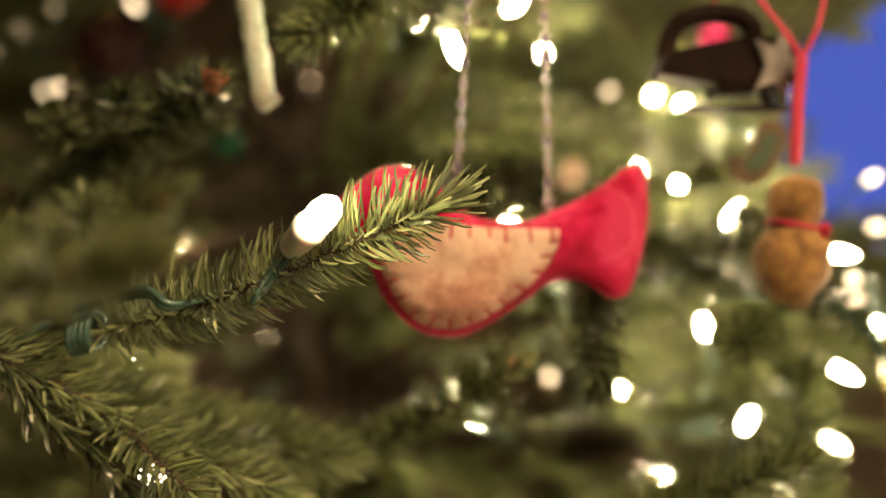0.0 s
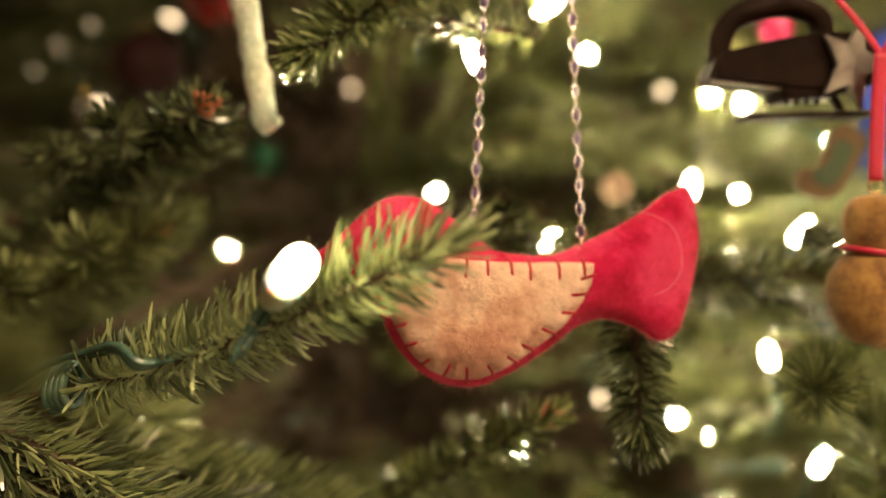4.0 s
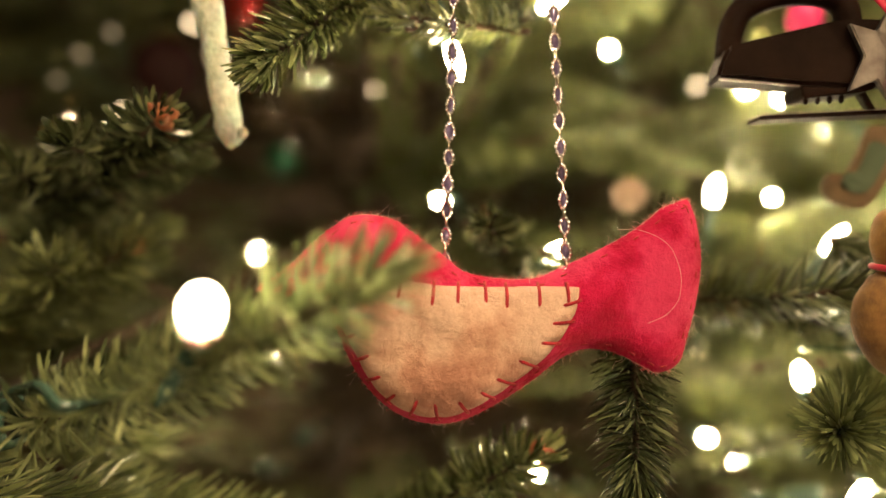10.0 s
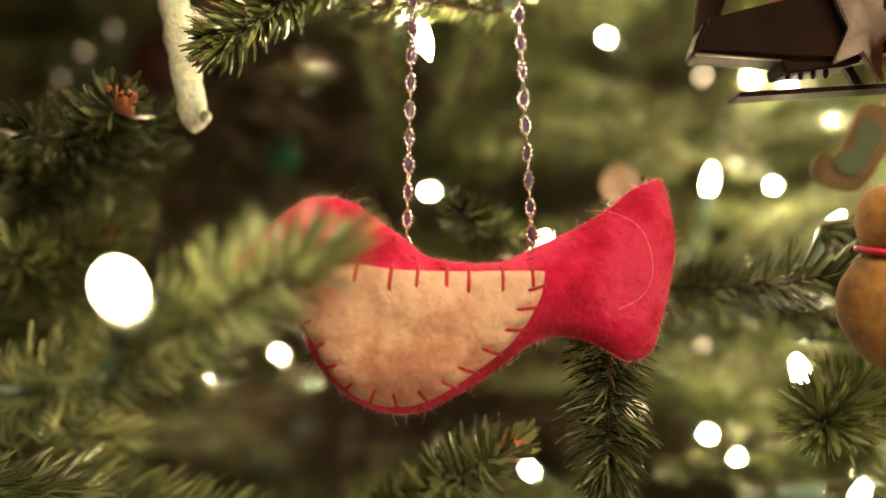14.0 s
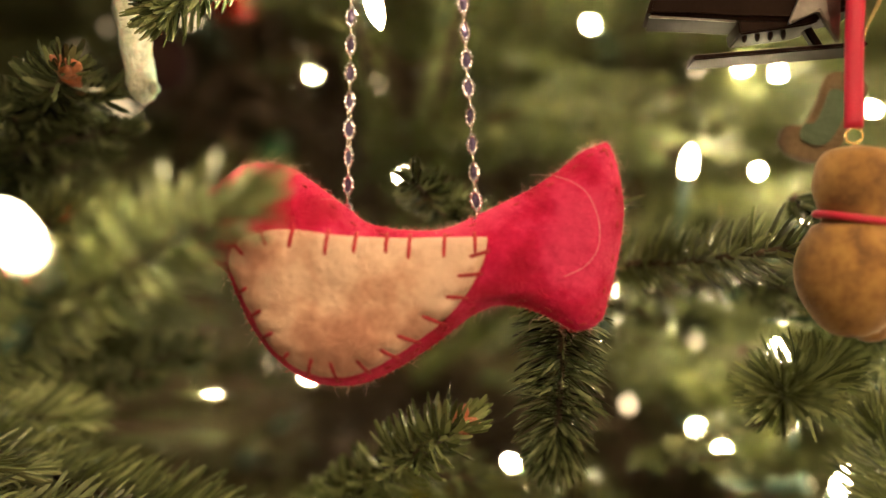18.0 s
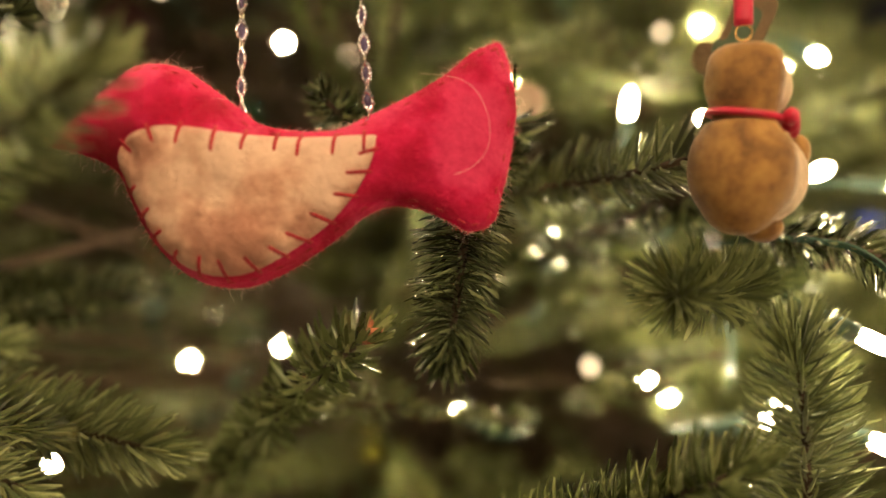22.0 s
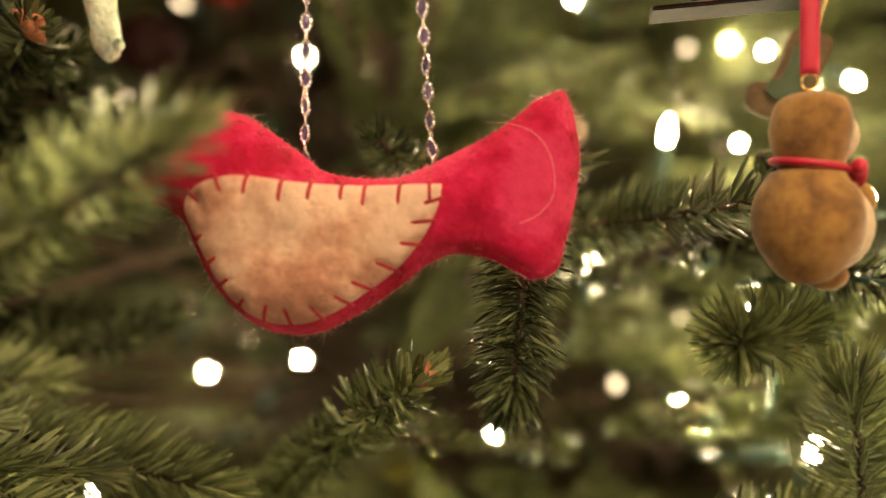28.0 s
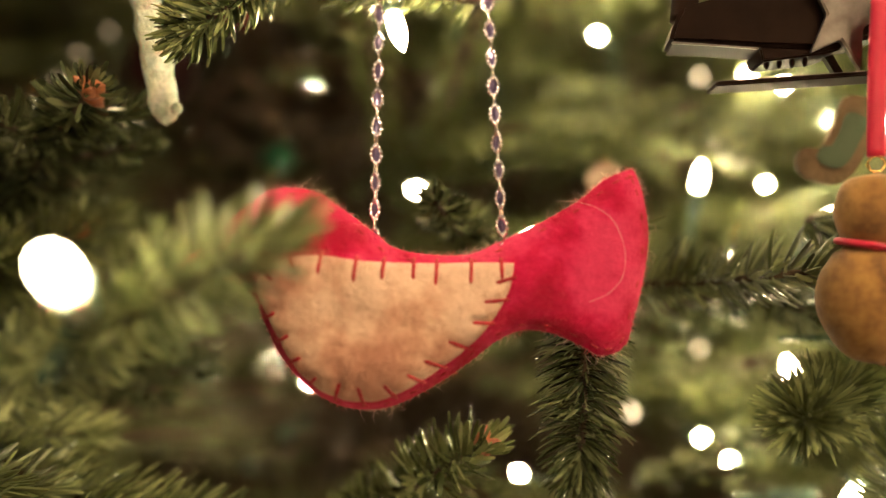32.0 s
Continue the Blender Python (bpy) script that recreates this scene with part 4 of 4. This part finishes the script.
# the wing lies on the body and dips at each stitch
cum = np.concatenate([[0], np.cumsum(np.linalg.norm(np.diff(np.vstack([WING_LOOP, WING_LOOP[:1]]), axis=0), axis=1))])
rs = random.Random(5)
STITCH = []
s = 2.5
while s < cum[-1] - 3:
    i = int(np.searchsorted(cum, s)) - 1
    p = WING_LOOP[i]
    t = WING_LOOP[(i + 2) % 150] - WING_LOOP[i - 2]
    t = t / np.linalg.norm(t)
    inn = np.array((t[1], -t[0]))
    # the thread leans up the wing on its right flank, and falls straight from the top edge
    ang = rs.uniform(-0.10, 0.10) + (0.42 if p[0] > 8 and p[1] < 4 else 0.0) + (0.25 if -2 < p[0] <= 8 and p[1] < 0 else 0.0)
    inn = np.array((inn[0] * math.cos(ang) - inn[1] * math.sin(ang), inn[0] * math.sin(ang) + inn[1] * math.cos(ang)))
    STITCH.append((p - inn * 0.9, p + inn * (rs.uniform(3.3, 4.6) if p[0] > -8 else rs.uniform(2.2, 3.2))))
    s += rs.uniform(5.6, 7.2)


def wing_height(pts):
    d = edge_distance(pts, WING_LOOP)
    dip = np.zeros(len(pts))
    for a, b in STITCH:
        e = b - a
        t = np.clip(((pts - a) @ e) / (e @ e), 0, 1)
        dist = np.linalg.norm(pts - (a + t[:, None] * e), axis=1)
        dip = np.maximum(dip, np.exp(-(dist / 1.0) ** 2))
    return puff(pts) + 0.55 + 0.75 * np.sqrt(np.clip(d / 1.2, 0, 1)) - 0.85 * dip


pts, tri = fill(WING_LOOP, 0.9)
h = wing_height(pts)
n, rim = len(pts), len(WING_LOOP)
front = np.stack([pts[:, 0], -h, pts[:, 1]], 1) / 1000
back = np.stack([pts[:, 0], -puff(pts) + 0.4, pts[:, 1]], 1) / 1000
faces = [tuple(f) for f in tri] + [tuple(i + n for i in f)[::-1] for f in tri] + [(i, (i + 1) % rim, (i + 1) % rim + n, i + n) for i in range(rim)]
bm = bmesh.new()
bm.from_mesh(mesh_of("tmp", np.vstack([front, back]), faces, M_TAN))
child("wing", finish(bm, "wing", M_TAN), BIRD, label="tan felt wing patch")
for a, b in STITCH:
    q = np.array([a + (b - a) * f for f in np.linspace(0, 1, 7)])
    hh = np.maximum(wing_height(q), puff(q)) + np.array((-0.3, 0.15, 0.22, 0.25, 0.22, 0.15, -0.3))
    child("stitch", mesh_of("stitch", *tube(np.stack([q[:, 0], -hh, q[:, 1]], 1) / 1000, 0.00042, 6), M_THREAD, True), BIRD)
# the raw felt edge along the seam, a little uneven
rs_e = np.random.default_rng(14)
q = closed_spline(OUT, 380)
tan_e = np.roll(q, -2, 0) - np.roll(q, 2, 0)
tan_e /= np.linalg.norm(tan_e, axis=1)[:, None]
q = q + 0.5 * np.stack([tan_e[:, 1], -tan_e[:, 0]], 1)
q = q + np.stack([np.convolve(rs_e.normal(0, 0.22, 384), np.ones(5) / 5, "valid") for _ in range(2)], 1)
rad = 0.00042 + 0.00026 * np.abs(np.convolve(rs_e.normal(0, 1.0, 384), np.ones(5) / 5, "valid"))
child("seam", mesh_of("seam", *tube(np.stack([q[:, 0], -0.15 + 0 * q[:, 0], q[:, 1]], 1) / 1000, rad, 7, True), M_RED_EDGE, True), BIRD, label="frayed lighter felt edge")
# small seam stitches round the body
for i in range(0, 190, 4):
    p, t = BODY_LOOP[i], BODY_LOOP[(i + 2) % 190] - BODY_LOOP[i - 2]
    t = t / np.linalg.norm(t)
    o = np.array((t[1], -t[0]))
    q = np.array([p + o * 1.5 + t * f for f in (-0.8, -0.3, 0.3, 0.8)])
    hh = puff(q) + np.array((-0.2, 0.08, 0.08, -0.2))
    child("stitch", mesh_of("stitch", *tube(np.stack([q[:, 0], -hh, q[:, 1]], 1) / 1000, 0.00022, 5), M_THREAD, True), BIRD)
# a loose pale thread on the tail
q = spline([(44, 17.5), (50, 17.0), (55.5, 13.5), (58.2, 7.5), (58.0, 1.5), (55, -2.5), (50.5, -4.5)], 40)
child("loose_thread", mesh_of("loose_thread", *tube(np.stack([q[:, 0], -puff(q) - 0.12, q[:, 1]], 1) / 1000, 0.00005, 5), M_FUZZ_PALE, True), BIRD, label="fine pale thread lying on the tail")


def fuzz(count, seed, lo, hi, out, rad):
    """Fine curled fibres that stand off the seam of the felt."""
    r = np.random.default_rng(seed)
    made = []
    for _ in range(count):
        i = r.integers(0, 190)
        p = BODY_LOOP[i]
        t = BODY_LOOP[(i + 2) % 190] - BODY_LOOP[i - 2]
        t = t / np.linalg.norm(t)
        o = np.array((-t[1], t[0]))
        l = r.uniform(lo, hi)
        along = r.normal(0, 1.0)
        d = np.array((o[0] * out + t[0] * along, r.normal(0, 0.5), o[1] * out + t[1] * along))
        d /= np.linalg.norm(d)
        c = r.normal(0, 0.7 if hi < 2 else 1.3, 3)
        y = r.uniform(-0.7, 0.7)
        root = np.array((p[0] - o[0] * 0.05, y, p[1] - o[1] * 0.05))
        if hi < 2:
            q = [root + d * l * f + c * l * f * f for f in (0, 0.35, 0.7, 1)]
        else:
            q = [root]
            for _ in range(9):
                d = d + r.normal(0, 0.5, 3) + np.array((0, 0, -0.12))
                d /= np.linalg.norm(d)
                q.append(q[-1] + d * l / 9)
        made.append(tube(np.array(q) / 1000, rad, 3))
    return joined(made)


child("fuzz", mesh_of("fuzz", *fuzz(3000, 8, 0.2, 0.6, 0.4, 0.00003), M_FUZZ_RED), BIRD, label="short red felt fibres along the seam", kind="stuff")
child("fuzz", mesh_of("fuzz", *fuzz(1700, 9, 0.2, 0.85, 0.45, 0.000025), M_FUZZ_PALE), BIRD, label="pale felt fibres along the seam", kind="stuff")
child("fuzz", mesh_of("fuzz", *fuzz(150, 10, 2.0, 6.0, 0.55, 0.000026), M_FUZZ_PALE), BIRD, label="long loose felt fibres", kind="stuff")

# the two chains
def marquise(a, w=0.00105, h=0.00200):
    return (w * math.sin(a) * abs(math.sin(a)) ** 0.5, 0.0, h * math.cos(a))


def bead(at, r):
    """A small round bead."""
    v, f = lathe([(r * math.cos(radians(a)), r * math.sin(radians(a))) for a in (-80, -45, 0, 45, 80)], 8)
    return [tuple(np.array(q) + at) for q in v], f


LINK = mesh_of("link", *joined([tube([marquise(a) for a in np.linspace(0, 2 * math.pi, 20, endpoint=False)], 0.00036, 6, True)]
                               + [bead(marquise(a, 0.00112, 0.00205), 0.00054) for a in np.linspace(0.15, 2 * math.pi + 0.15, 11, endpoint=False)]), M_SILVER, True)
lens = [(0, -0.0005, 0), (0, 0.0005, 0)] + [marquise(a, 0.00080, 0.0016) for a in np.linspace(0, 2 * math.pi, 12, endpoint=False)]
STONE = mesh_of("stone", lens, [(0, 2 + k, 2 + (k + 1) % 12) for k in range(12)] + [(1, 2 + (k + 1) % 12, 2 + k) for k in range(12)], Mat("purple_stone", (0.16, 0.125, 0.23), 0.06, 0.35).m)
SMALL = mesh_of("link", *tube([(0.00042 * math.sin(a), 0, 0.00135 * math.cos(a)) for a in np.linspace(0, 2 * math.pi, 14, endpoint=False)], 0.00028, 6, True), Mat("pale_silver", (0.78, 0.75, 0.72), 0.2, 1.0).m, True)
rs = random.Random(11)
for foot, top in (((0.0036, 0.2165, 1.2010), (0.0118, 0.2165, 1.330)), ((0.0320, 0.2200, 1.1965), (0.0280, 0.2200, 1.330))):
    ch = thing("chain", foot, "fine silver chain with dark purple stones holding the felt bird", "chain", "chains of the bird")
    d = Vector(top) - Vector(foot)
    turn = Vector((0, 0, 1)).rotation_difference(d).to_matrix().to_4x4()
    k, s = 0, 0.0
    while s < d.length:
        big = k % 2 == 0
        tw = (8 if big else 96) + rs.uniform(-38, 38)
        link = child("link", LINK if big else SMALL, ch, turn @ pose(0, 0, s, rs.uniform(-5, 5), rs.uniform(-5, 5), tw), "" if big else "thin pale silver joining link")
        if big:
            child("stone", STONE, link, label="dark purple cut stone")
        s += 0.00305
        k += 1

# ---- the toy bear ----
BEAR = thing("bear_ornament", Matrix.Translation((0.1118, 0.232, 1.1905)) @ Matrix.Scale(0.95, 4), "small brown plush bear with a red neck ribbon, seen from behind", "ornament")


def blob(parts, name, material, sub=3):
    bm = bmesh.new()
    for (x, y, z), (a, b, c) in parts:
        bmesh.ops.create_icosphere(bm, subdivisions=sub, radius=1, matrix=Matrix.Translation((x, y, z)) @ Matrix.Diagonal((a, b, c, 1)))
    return finish(bm, name, material)


prof = spline([(0.0002, -0.0216), (0.0050, -0.0206), (0.0092, -0.0158), (0.0117, -0.0095), (0.0114, -0.0025), (0.0086, 0.0030), (0.0073, 0.0052), (0.0082, 0.0085), (0.0090, 0.0130),
               (0.0081, 0.0180), (0.0054, 0.0208), (0.0002, 0.0218)], 40)
v, f = lathe([(r, z) for r, z in prof], 28)
v = [np.array((x * (0.76 if x > 0 and y > -0.004 else 1.0) - 0.001 + 0.0012 * (z > 0.004), y * 0.93, z)) + 0.0003 * np.array(noise.noise_vector(Vector((x, y, z)) * 170)) for x, y, z in v]
child("body", mesh_of("body", v, f, M_BEAR, True), BEAR, label="brown plush body and head")
for nm, pieces in (("ear", [((0.0066, 0.003, 0.0186), (0.0024, 0.0016, 0.0024))]), ("arm", [((0.0116, 0.004, -0.0030), (0.0030, 0.0036, 0.0040))]),
                   ("foot", [((0.004, 0.004, -0.0200), (0.0046, 0.0045, 0.0035))])):
    child(nm, blob(pieces, nm, M_BEAR), BEAR)
child("belly", blob([((0.0032, 0.0030, -0.0085), (0.0106, 0.0085, 0.0110)), ((0.0045, 0.003, 0.0115), (0.0062, 0.0070, 0.0068))], "belly", M_CREAM), BEAR, label="pale cream front")
ring = [(-0.0003 + 0.0078 * math.cos(a), 0.0073 * math.sin(a), 0.0052 - 0.0014 * math.cos(a)) for a in np.linspace(0, 2 * math.pi, 32, endpoint=False)]
bm = bmesh.new()
bm.from_mesh(mesh_of("tmp", *tube(ring, 0.00085, 8, True), M_SATIN))
child("collar", finish(bm, "collar", M_SATIN), BEAR, label="red ribbon collar")
child("bow", blob([((0.0092, -0.0010, 0.0034), (0.0020, 0.0020, 0.0028)), ((0.0086, -0.0036, 0.0042), (0.0018, 0.0022, 0.0020)), ((0.0100, 0.0020, 0.0024), (0.0020, 0.0022, 0.0026))], "bow", M_SATIN), BEAR, label="red ribbon bow")
hoop = [(0.0018 * math.cos(a), 0, 0.0238 + 0.0018 * math.sin(a)) for a in np.linspace(0, 2 * math.pi, 18, endpoint=False)]
child("ring", mesh_of("ring", *tube(hoop, 0.0003, 6, True), M_BRASS, True), BEAR, label="small brass ring")
for pts in ([(0, 0, 0.0255), (0.0005, 0.0003, 0.045), (0.0012, 0, 0.0610)], [(0.0012, 0, 0.0605), (-0.0045, 0, 0.0690), (-0.0120, 0.002, 0.0800), (-0.0170, 0.006, 0.0930)],
            [(0.0012, 0, 0.0605), (0.0055, 0, 0.0690), (0.0090, 0.002, 0.0800), (0.0115, 0.006, 0.0930)]):
    w = 0.0021 if pts[0][2] < 0.03 else 0.0010
    v, f = tube(spline(pts, 24), w, 10)
    c = spline(pts, 24)
    v = [np.array((x, c[i // 10][1] + (y - c[i // 10][1]) * 0.35, z)) for i, (x, y, z) in enumerate(v)]
    child("ribbon", mesh_of("ribbon", v, f, M_SATIN, True), BEAR, label="red hanging ribbon")

# ---- the frosted icicle ----
ICE = thing("icicle_ornament", (-0.0566, 0.2355, 1.2320), "frosted pale glittery icicle rod", "ornament")
lean = Vector((-0.0055, 0.0005, 0.036)).to_track_quat("Z", "Y").to_matrix().to_4x4()
prof = [(0.0006, 0.0), (0.0026, 0.0008), (0.0036, 0.003), (0.0038, 0.006)]
rs = random.Random(3)
for k in range(30):
    prof.append((0.0037 + 0.0006 * k / 30 + rs.uniform(-0.00025, 0.00025), 0.008 + k * 0.0025))
prof += [(0.0030, 0.0845), (0.0008, 0.0855)]
iv, jf = lathe(prof, 18)
iv = [Vector(v) + Vector(noise.noise_vector(Vector(v) * 420)) * 0.0006 + Vector(noise.noise_vector(Vector(v) * 160)) * 0.0004 for v in iv]
child("rod", mesh_of("rod", iv, jf, M_ICE, True), ICE, lean)
child("nub", blob([((0.0032, -0.001, 0.0035), (0.0016, 0.0015, 0.0017))], "nub", M_ICE, 2), ICE)
child("cord", mesh_of("cord", *tube(spline([(-0.0130, 0.001, 0.0850), (-0.0136, 0.003, 0.096), (-0.010, 0.010, 0.108)], 14), 0.0004, 6), M_BRASS, True), ICE)

# ---- the black flat iron ----
IRON = thing("iron_ornament", (0.0920, 0.2480, 1.2400), "black miniature flat iron with silver star and thin tray", "ornament")


def plate(loop, y0, y1, name, material, bevel=0.0008, nose=None, smooth=False):
    """A thick plate from a side outline in mm; nose narrows it towards its pointed end."""
    bm = bmesh.new()
    vs = [bm.verts.new((x / 1000, y0, z / 1000)) for x, z in loop]
    f = bm.faces.new(vs)
    out = bmesh.ops.extrude_face_region(bm, geom=[f])
    bmesh.ops.translate(bm, verts=[g for g in out["geom"] if isinstance(g, bmesh.types.BMVert)], vec=(0, y1 - y0, 0))
    if nose:
        for v in bm.verts:
            v.co.y *= min(1.0, max(0.12, (v.co.x * 1000 - nose[0]) / (nose[1] - nose[0])))
    if bevel:
        bmesh.ops.bevel(bm, geom=list(bm.edges), offset=bevel, segments=3 if smooth else 2, affect="EDGES")
    return finish(bm, name, material, smooth)


child("body", plate([(-21.6, 4.2), (-20.4, 8.5), (-18.4, 12.2), (-8.0, 14.2), (0, 15.6), (8.3, 17.0), (16, 16.6), (24, 15), (25, 2), (11, 0.2), (-1.6, 1.6), (-12, 3.2)], -0.008, 0.008, "body",
      M_BLACK, 0.0010), IRON)
v, f = tube(spline([(-0.0172, 0, 0.0105), (-0.0162, 0, 0.0175), (-0.0125, 0, 0.0232), (-0.0040, 0, 0.0258), (0.0050, 0, 0.0255), (0.0105, 0, 0.0228), (0.0122, 0, 0.0185), (0.0120, 0, 0.0140)], 30), 0.0033, 12)
child("handle", mesh_of("handle", v, f, M_BLACK, True), IRON)
child("sole", plate([(-21.0, 3.9), (-20.8, 4.4), (-12, 3.1), (-1.6, 1.5), (-1.6, 1.1), (-12, 2.7)], -0.0078, -0.0066, "sole", M_STEEL, 0.0002), IRON, label="bright steel sole")
child("heel", plate([(-1.4, 1.4), (-0.9, -1.8), (12.9, -0.9), (16, -0.2), (15.8, 1.9), (11, 0.1)], -0.0075, 0.0075, "heel", M_BLACK, 0.0004), IRON)
for k in range(4):
    child("tooth", blob([((0.0005 + 0.0028 * k, -0.005, -0.0020), (0.0006, 0.0012, 0.0013))], "tooth", M_BLACK, 2), IRON)
child("tray", plate([(-11.2, -6.6), (-11.0, -5.5), (26, -5.4), (26, -6.4)], -0.007, 0.006, "tray", M_BLACK, 0.0003), IRON, label="thin black tray")
child("tray_edge", plate([(-11.4, -5.4), (-11.3, -5.1), (26, -5.0), (26, -5.3)], -0.0055, 0.005, "tray_edge", M_STEEL, 0.0002), IRON, label="steel top of the tray")
child("post", plate([(17, -5.6), (19, -5.6), (15.5, 1.0), (13.5, 1.0)], -0.0015, 0.0015, "post", M_BLACK, 0.0003), IRON)
cx, cz, r0 = 16.2, 7.2, 9.2
star = [(cx + (r0 if k % 2 == 0 else r0 * 0.44) * math.sin(radians(36 * k + 90)), cz + 1.5 * (r0 if k % 2 == 0 else r0 * 0.44) * math.cos(radians(36 * k + 90))) for k in range(10)]
child("star", plate(star, -0.0106, -0.0082, "star", M_STEEL, 0.0003), IRON, label="solid silver star")
child("cord", mesh_of("cord", *tube(spline([(-0.001, 0, 0.029), (-0.001, 0.004, 0.050), (0.004, 0.014, 0.078)], 14), 0.0005, 6), M_SATIN, True), IRON, label="red hanging cord")

# ---- ornaments deeper in the tree ----
ball_prof = [(0.0, -1.0)] + [(math.cos(radians(a)), math.sin(radians(a))) for a in range(-80, 80, 10)] + [(0.18, 0.98), (0.18, 1.14), (0.0, 1.15)]


def bauble(at, r, color, label, rough=0.25):
    th = thing("bauble", at, label, "bauble", "baubles")
    m = Mat("bauble_glass", color, rough, 0.2)
    m.color(m.ramp(m.noise(60, 3), [(0.3, tuple(c * 0.8 for c in color)), (0.7, color)]))
    child("ball", mesh_of("ball", *lathe([(a * r, b * r) for a, b in ball_prof[:-3]] + [(0.18 * r, 0.98 * r)], 24), m.m, True), th)
    child("cap", mesh_of("cap", *lathe([(0.2 * r, 0.96 * r), (0.2 * r, 1.15 * r), (0.0, 1.16 * r)], 14), M_BRASS, True), th)
    return th


bauble((-0.2140, 0.600, 1.384), 0.022, (0.45, 0.012, 0.012), "red glass bauble deep among the branches")
bauble((0.1550, 0.600, 1.266), 0.018, (0.02, 0.03, 0.16), "dark blue bauble deep among the branches")
bauble((-0.165, 0.560, 1.252), 0.013, (0.02, 0.12, 0.055), "green bauble deep among the branches")
bauble((-0.2400, 0.537, 1.318), 0.024, (0.035, 0.005, 0.005), "dark maroon bauble deep among the branches", 0.7)
bauble((0.1150, 0.314, 1.2745), 0.0062, (0.80, 0.06, 0.22), "bright pink foil bauble behind the iron", 0.2)
bauble((0.1020, 0.320, 1.2700), 0.0034, (0.34, 0.40, 0.16), "pale green foil bauble behind the iron", 0.2)

# clear glass drops that catch the lamps
def drop(at, r):
    th = thing("glass_drop", at, "small faceted clear glass drop", "glass drop", "glass drops")
    bm = bmesh.new()
    bmesh.ops.create_icosphere(bm, subdivisions=2, radius=r)
    child("glass", finish(bm, "glass", M_CLEAR, False), th)
    child("hook", mesh_of("hook", *tube([(0, 0, r * 0.9), (0, 0, r + 0.003), (0.001, 0.002, r + 0.007)], 0.00025, 6), M_BRASS, True), th)


for at, r in (((0.1543, 0.4339, 1.1228), 0.007), ((0.0825, 0.5963, 1.0615), 0.010), ((-0.0885, 0.3688, 1.1361), 0.005), ((-0.095, 0.328, 1.1562), 0.005),
              ((0.2802, 0.8289, 1.1414), 0.014), ((0.0950, 0.2950, 1.1900), 0.0035), ((-0.150, 0.300, 1.250), 0.005)):
    drop(at, r)

# a gingerbread stocking with green icing
COOK = thing("cookie_ornament", Matrix.Translation((0.1180, 0.2740, 1.2215)) @ pose(0, 0, 0, 0, 24, 0) @ Matrix.Scale(0.80, 4), "brown gingerbread stocking with green icing", "ornament")
m = Mat("gingerbread", (0.34, 0.16, 0.05), 0.8)
m.color(m.ramp(m.noise(140, 5), [(0.3, (0.070, 0.044, 0.018)), (0.7, (0.130, 0.085, 0.038))])).bump(m.noise(500, 4), 0.6, 0.001)
sock = closed_spline([(-4, 15), (8, 15), (9, 4), (8, -8), (4, -14), (-5, -15), (-10, -12), (-10, -6), (-5, -4), (-4, 4)], 40)
child("biscuit", plate([tuple(p) for p in sock], -0.002, 0.002, "biscuit", m.m, 0.0006), COOK)
m = Mat("green_icing", (0.030, 0.058, 0.022), 0.5)
m.bump(m.noise(300, 3), 0.4, 0.001)
child("icing", plate([(x * 0.55 + 0.3, z * 0.62) for x, z in sock], -0.0030, -0.0021, "icing", m.m, 0.0003), COOK, label="green icing")
child("cord", mesh_of("cord", *tube(spline([(0.003, 0, 0.014), (0.002, 0.004, 0.030), (0.004, 0.012, 0.050)], 12), 0.0004, 6), M_BRASS, True), COOK)

# gilded berries low in the tree
m = Mat("gilded_berry", (0.62, 0.60, 0.12), 0.08, 1.0)
BERRY = blob([((0, 0, 0), (0.0026, 0.0026, 0.0029))], "berry", m.m, 2)
PICK = thing("berry_pick", (-0.0398, 0.4462, 1.0431), "cluster of shiny yellow green berries", "berries")
rs = random.Random(21)
for k in range(13):
    at = Vector((rs.gauss(0, 0.009), rs.gauss(0, 0.005), rs.gauss(0, 0.010)))
    b = child("berry", BERRY, PICK, Matrix.Translation(at))
child("stalk", mesh_of("stalk", *tube(spline([(0, 0, 0), (0.004, 0.03, -0.02), (-0.01, 0.08, -0.04)], 10), 0.0012, 6), M_BARK, True), PICK)

# a twisted gold cord on the branch by the bear
CORD = thing("gold_cord", (0.158, 0.258, 1.150), "thin twisted gold cord looped over a twig", "cord")
for ph in (0, math.pi):
    q = [(0.0045 * u + 0.00045 * math.cos(u * 95 + ph), -0.0005 + 0.00045 * math.sin(u * 95 + ph), 0.004 - 0.066 * u) for u in np.linspace(0, 1, 200)]
    child("strand", mesh_of("strand", *tube(q, 0.00032, 5), M_BRASS, True), CORD)
bauble((0.0580, 0.3300, 1.2165), 0.0066, (0.25, 0.175, 0.13), "champagne bauble half hidden by needles", 0.9)
bauble((-0.1257, 0.820, 1.3400), 0.0190, (0.45, 0.33, 0.23), "champagne bauble deep among the branches", 0.5)
# the string's wire over the twig by the bear
q = spline(np.array([(0.1089, 0.3000, 1.1650), (0.1272, 0.2800, 1.1682), (0.1412, 0.2660, 1.1668), (0.1468, 0.2580, 1.1629), (0.1511, 0.2520, 1.1563), (0.1534, 0.2500, 1.1505)]), 40) - S0
child("wire", mesh_of("wire", *joined([tube(q + (0, 0.0010, -0.0010), 0.0005, 6), tube(q + (0, 0.0020, -0.0018), 0.0005, 6)]), M_WIRE, True), string, label="twin green wire over a twig")
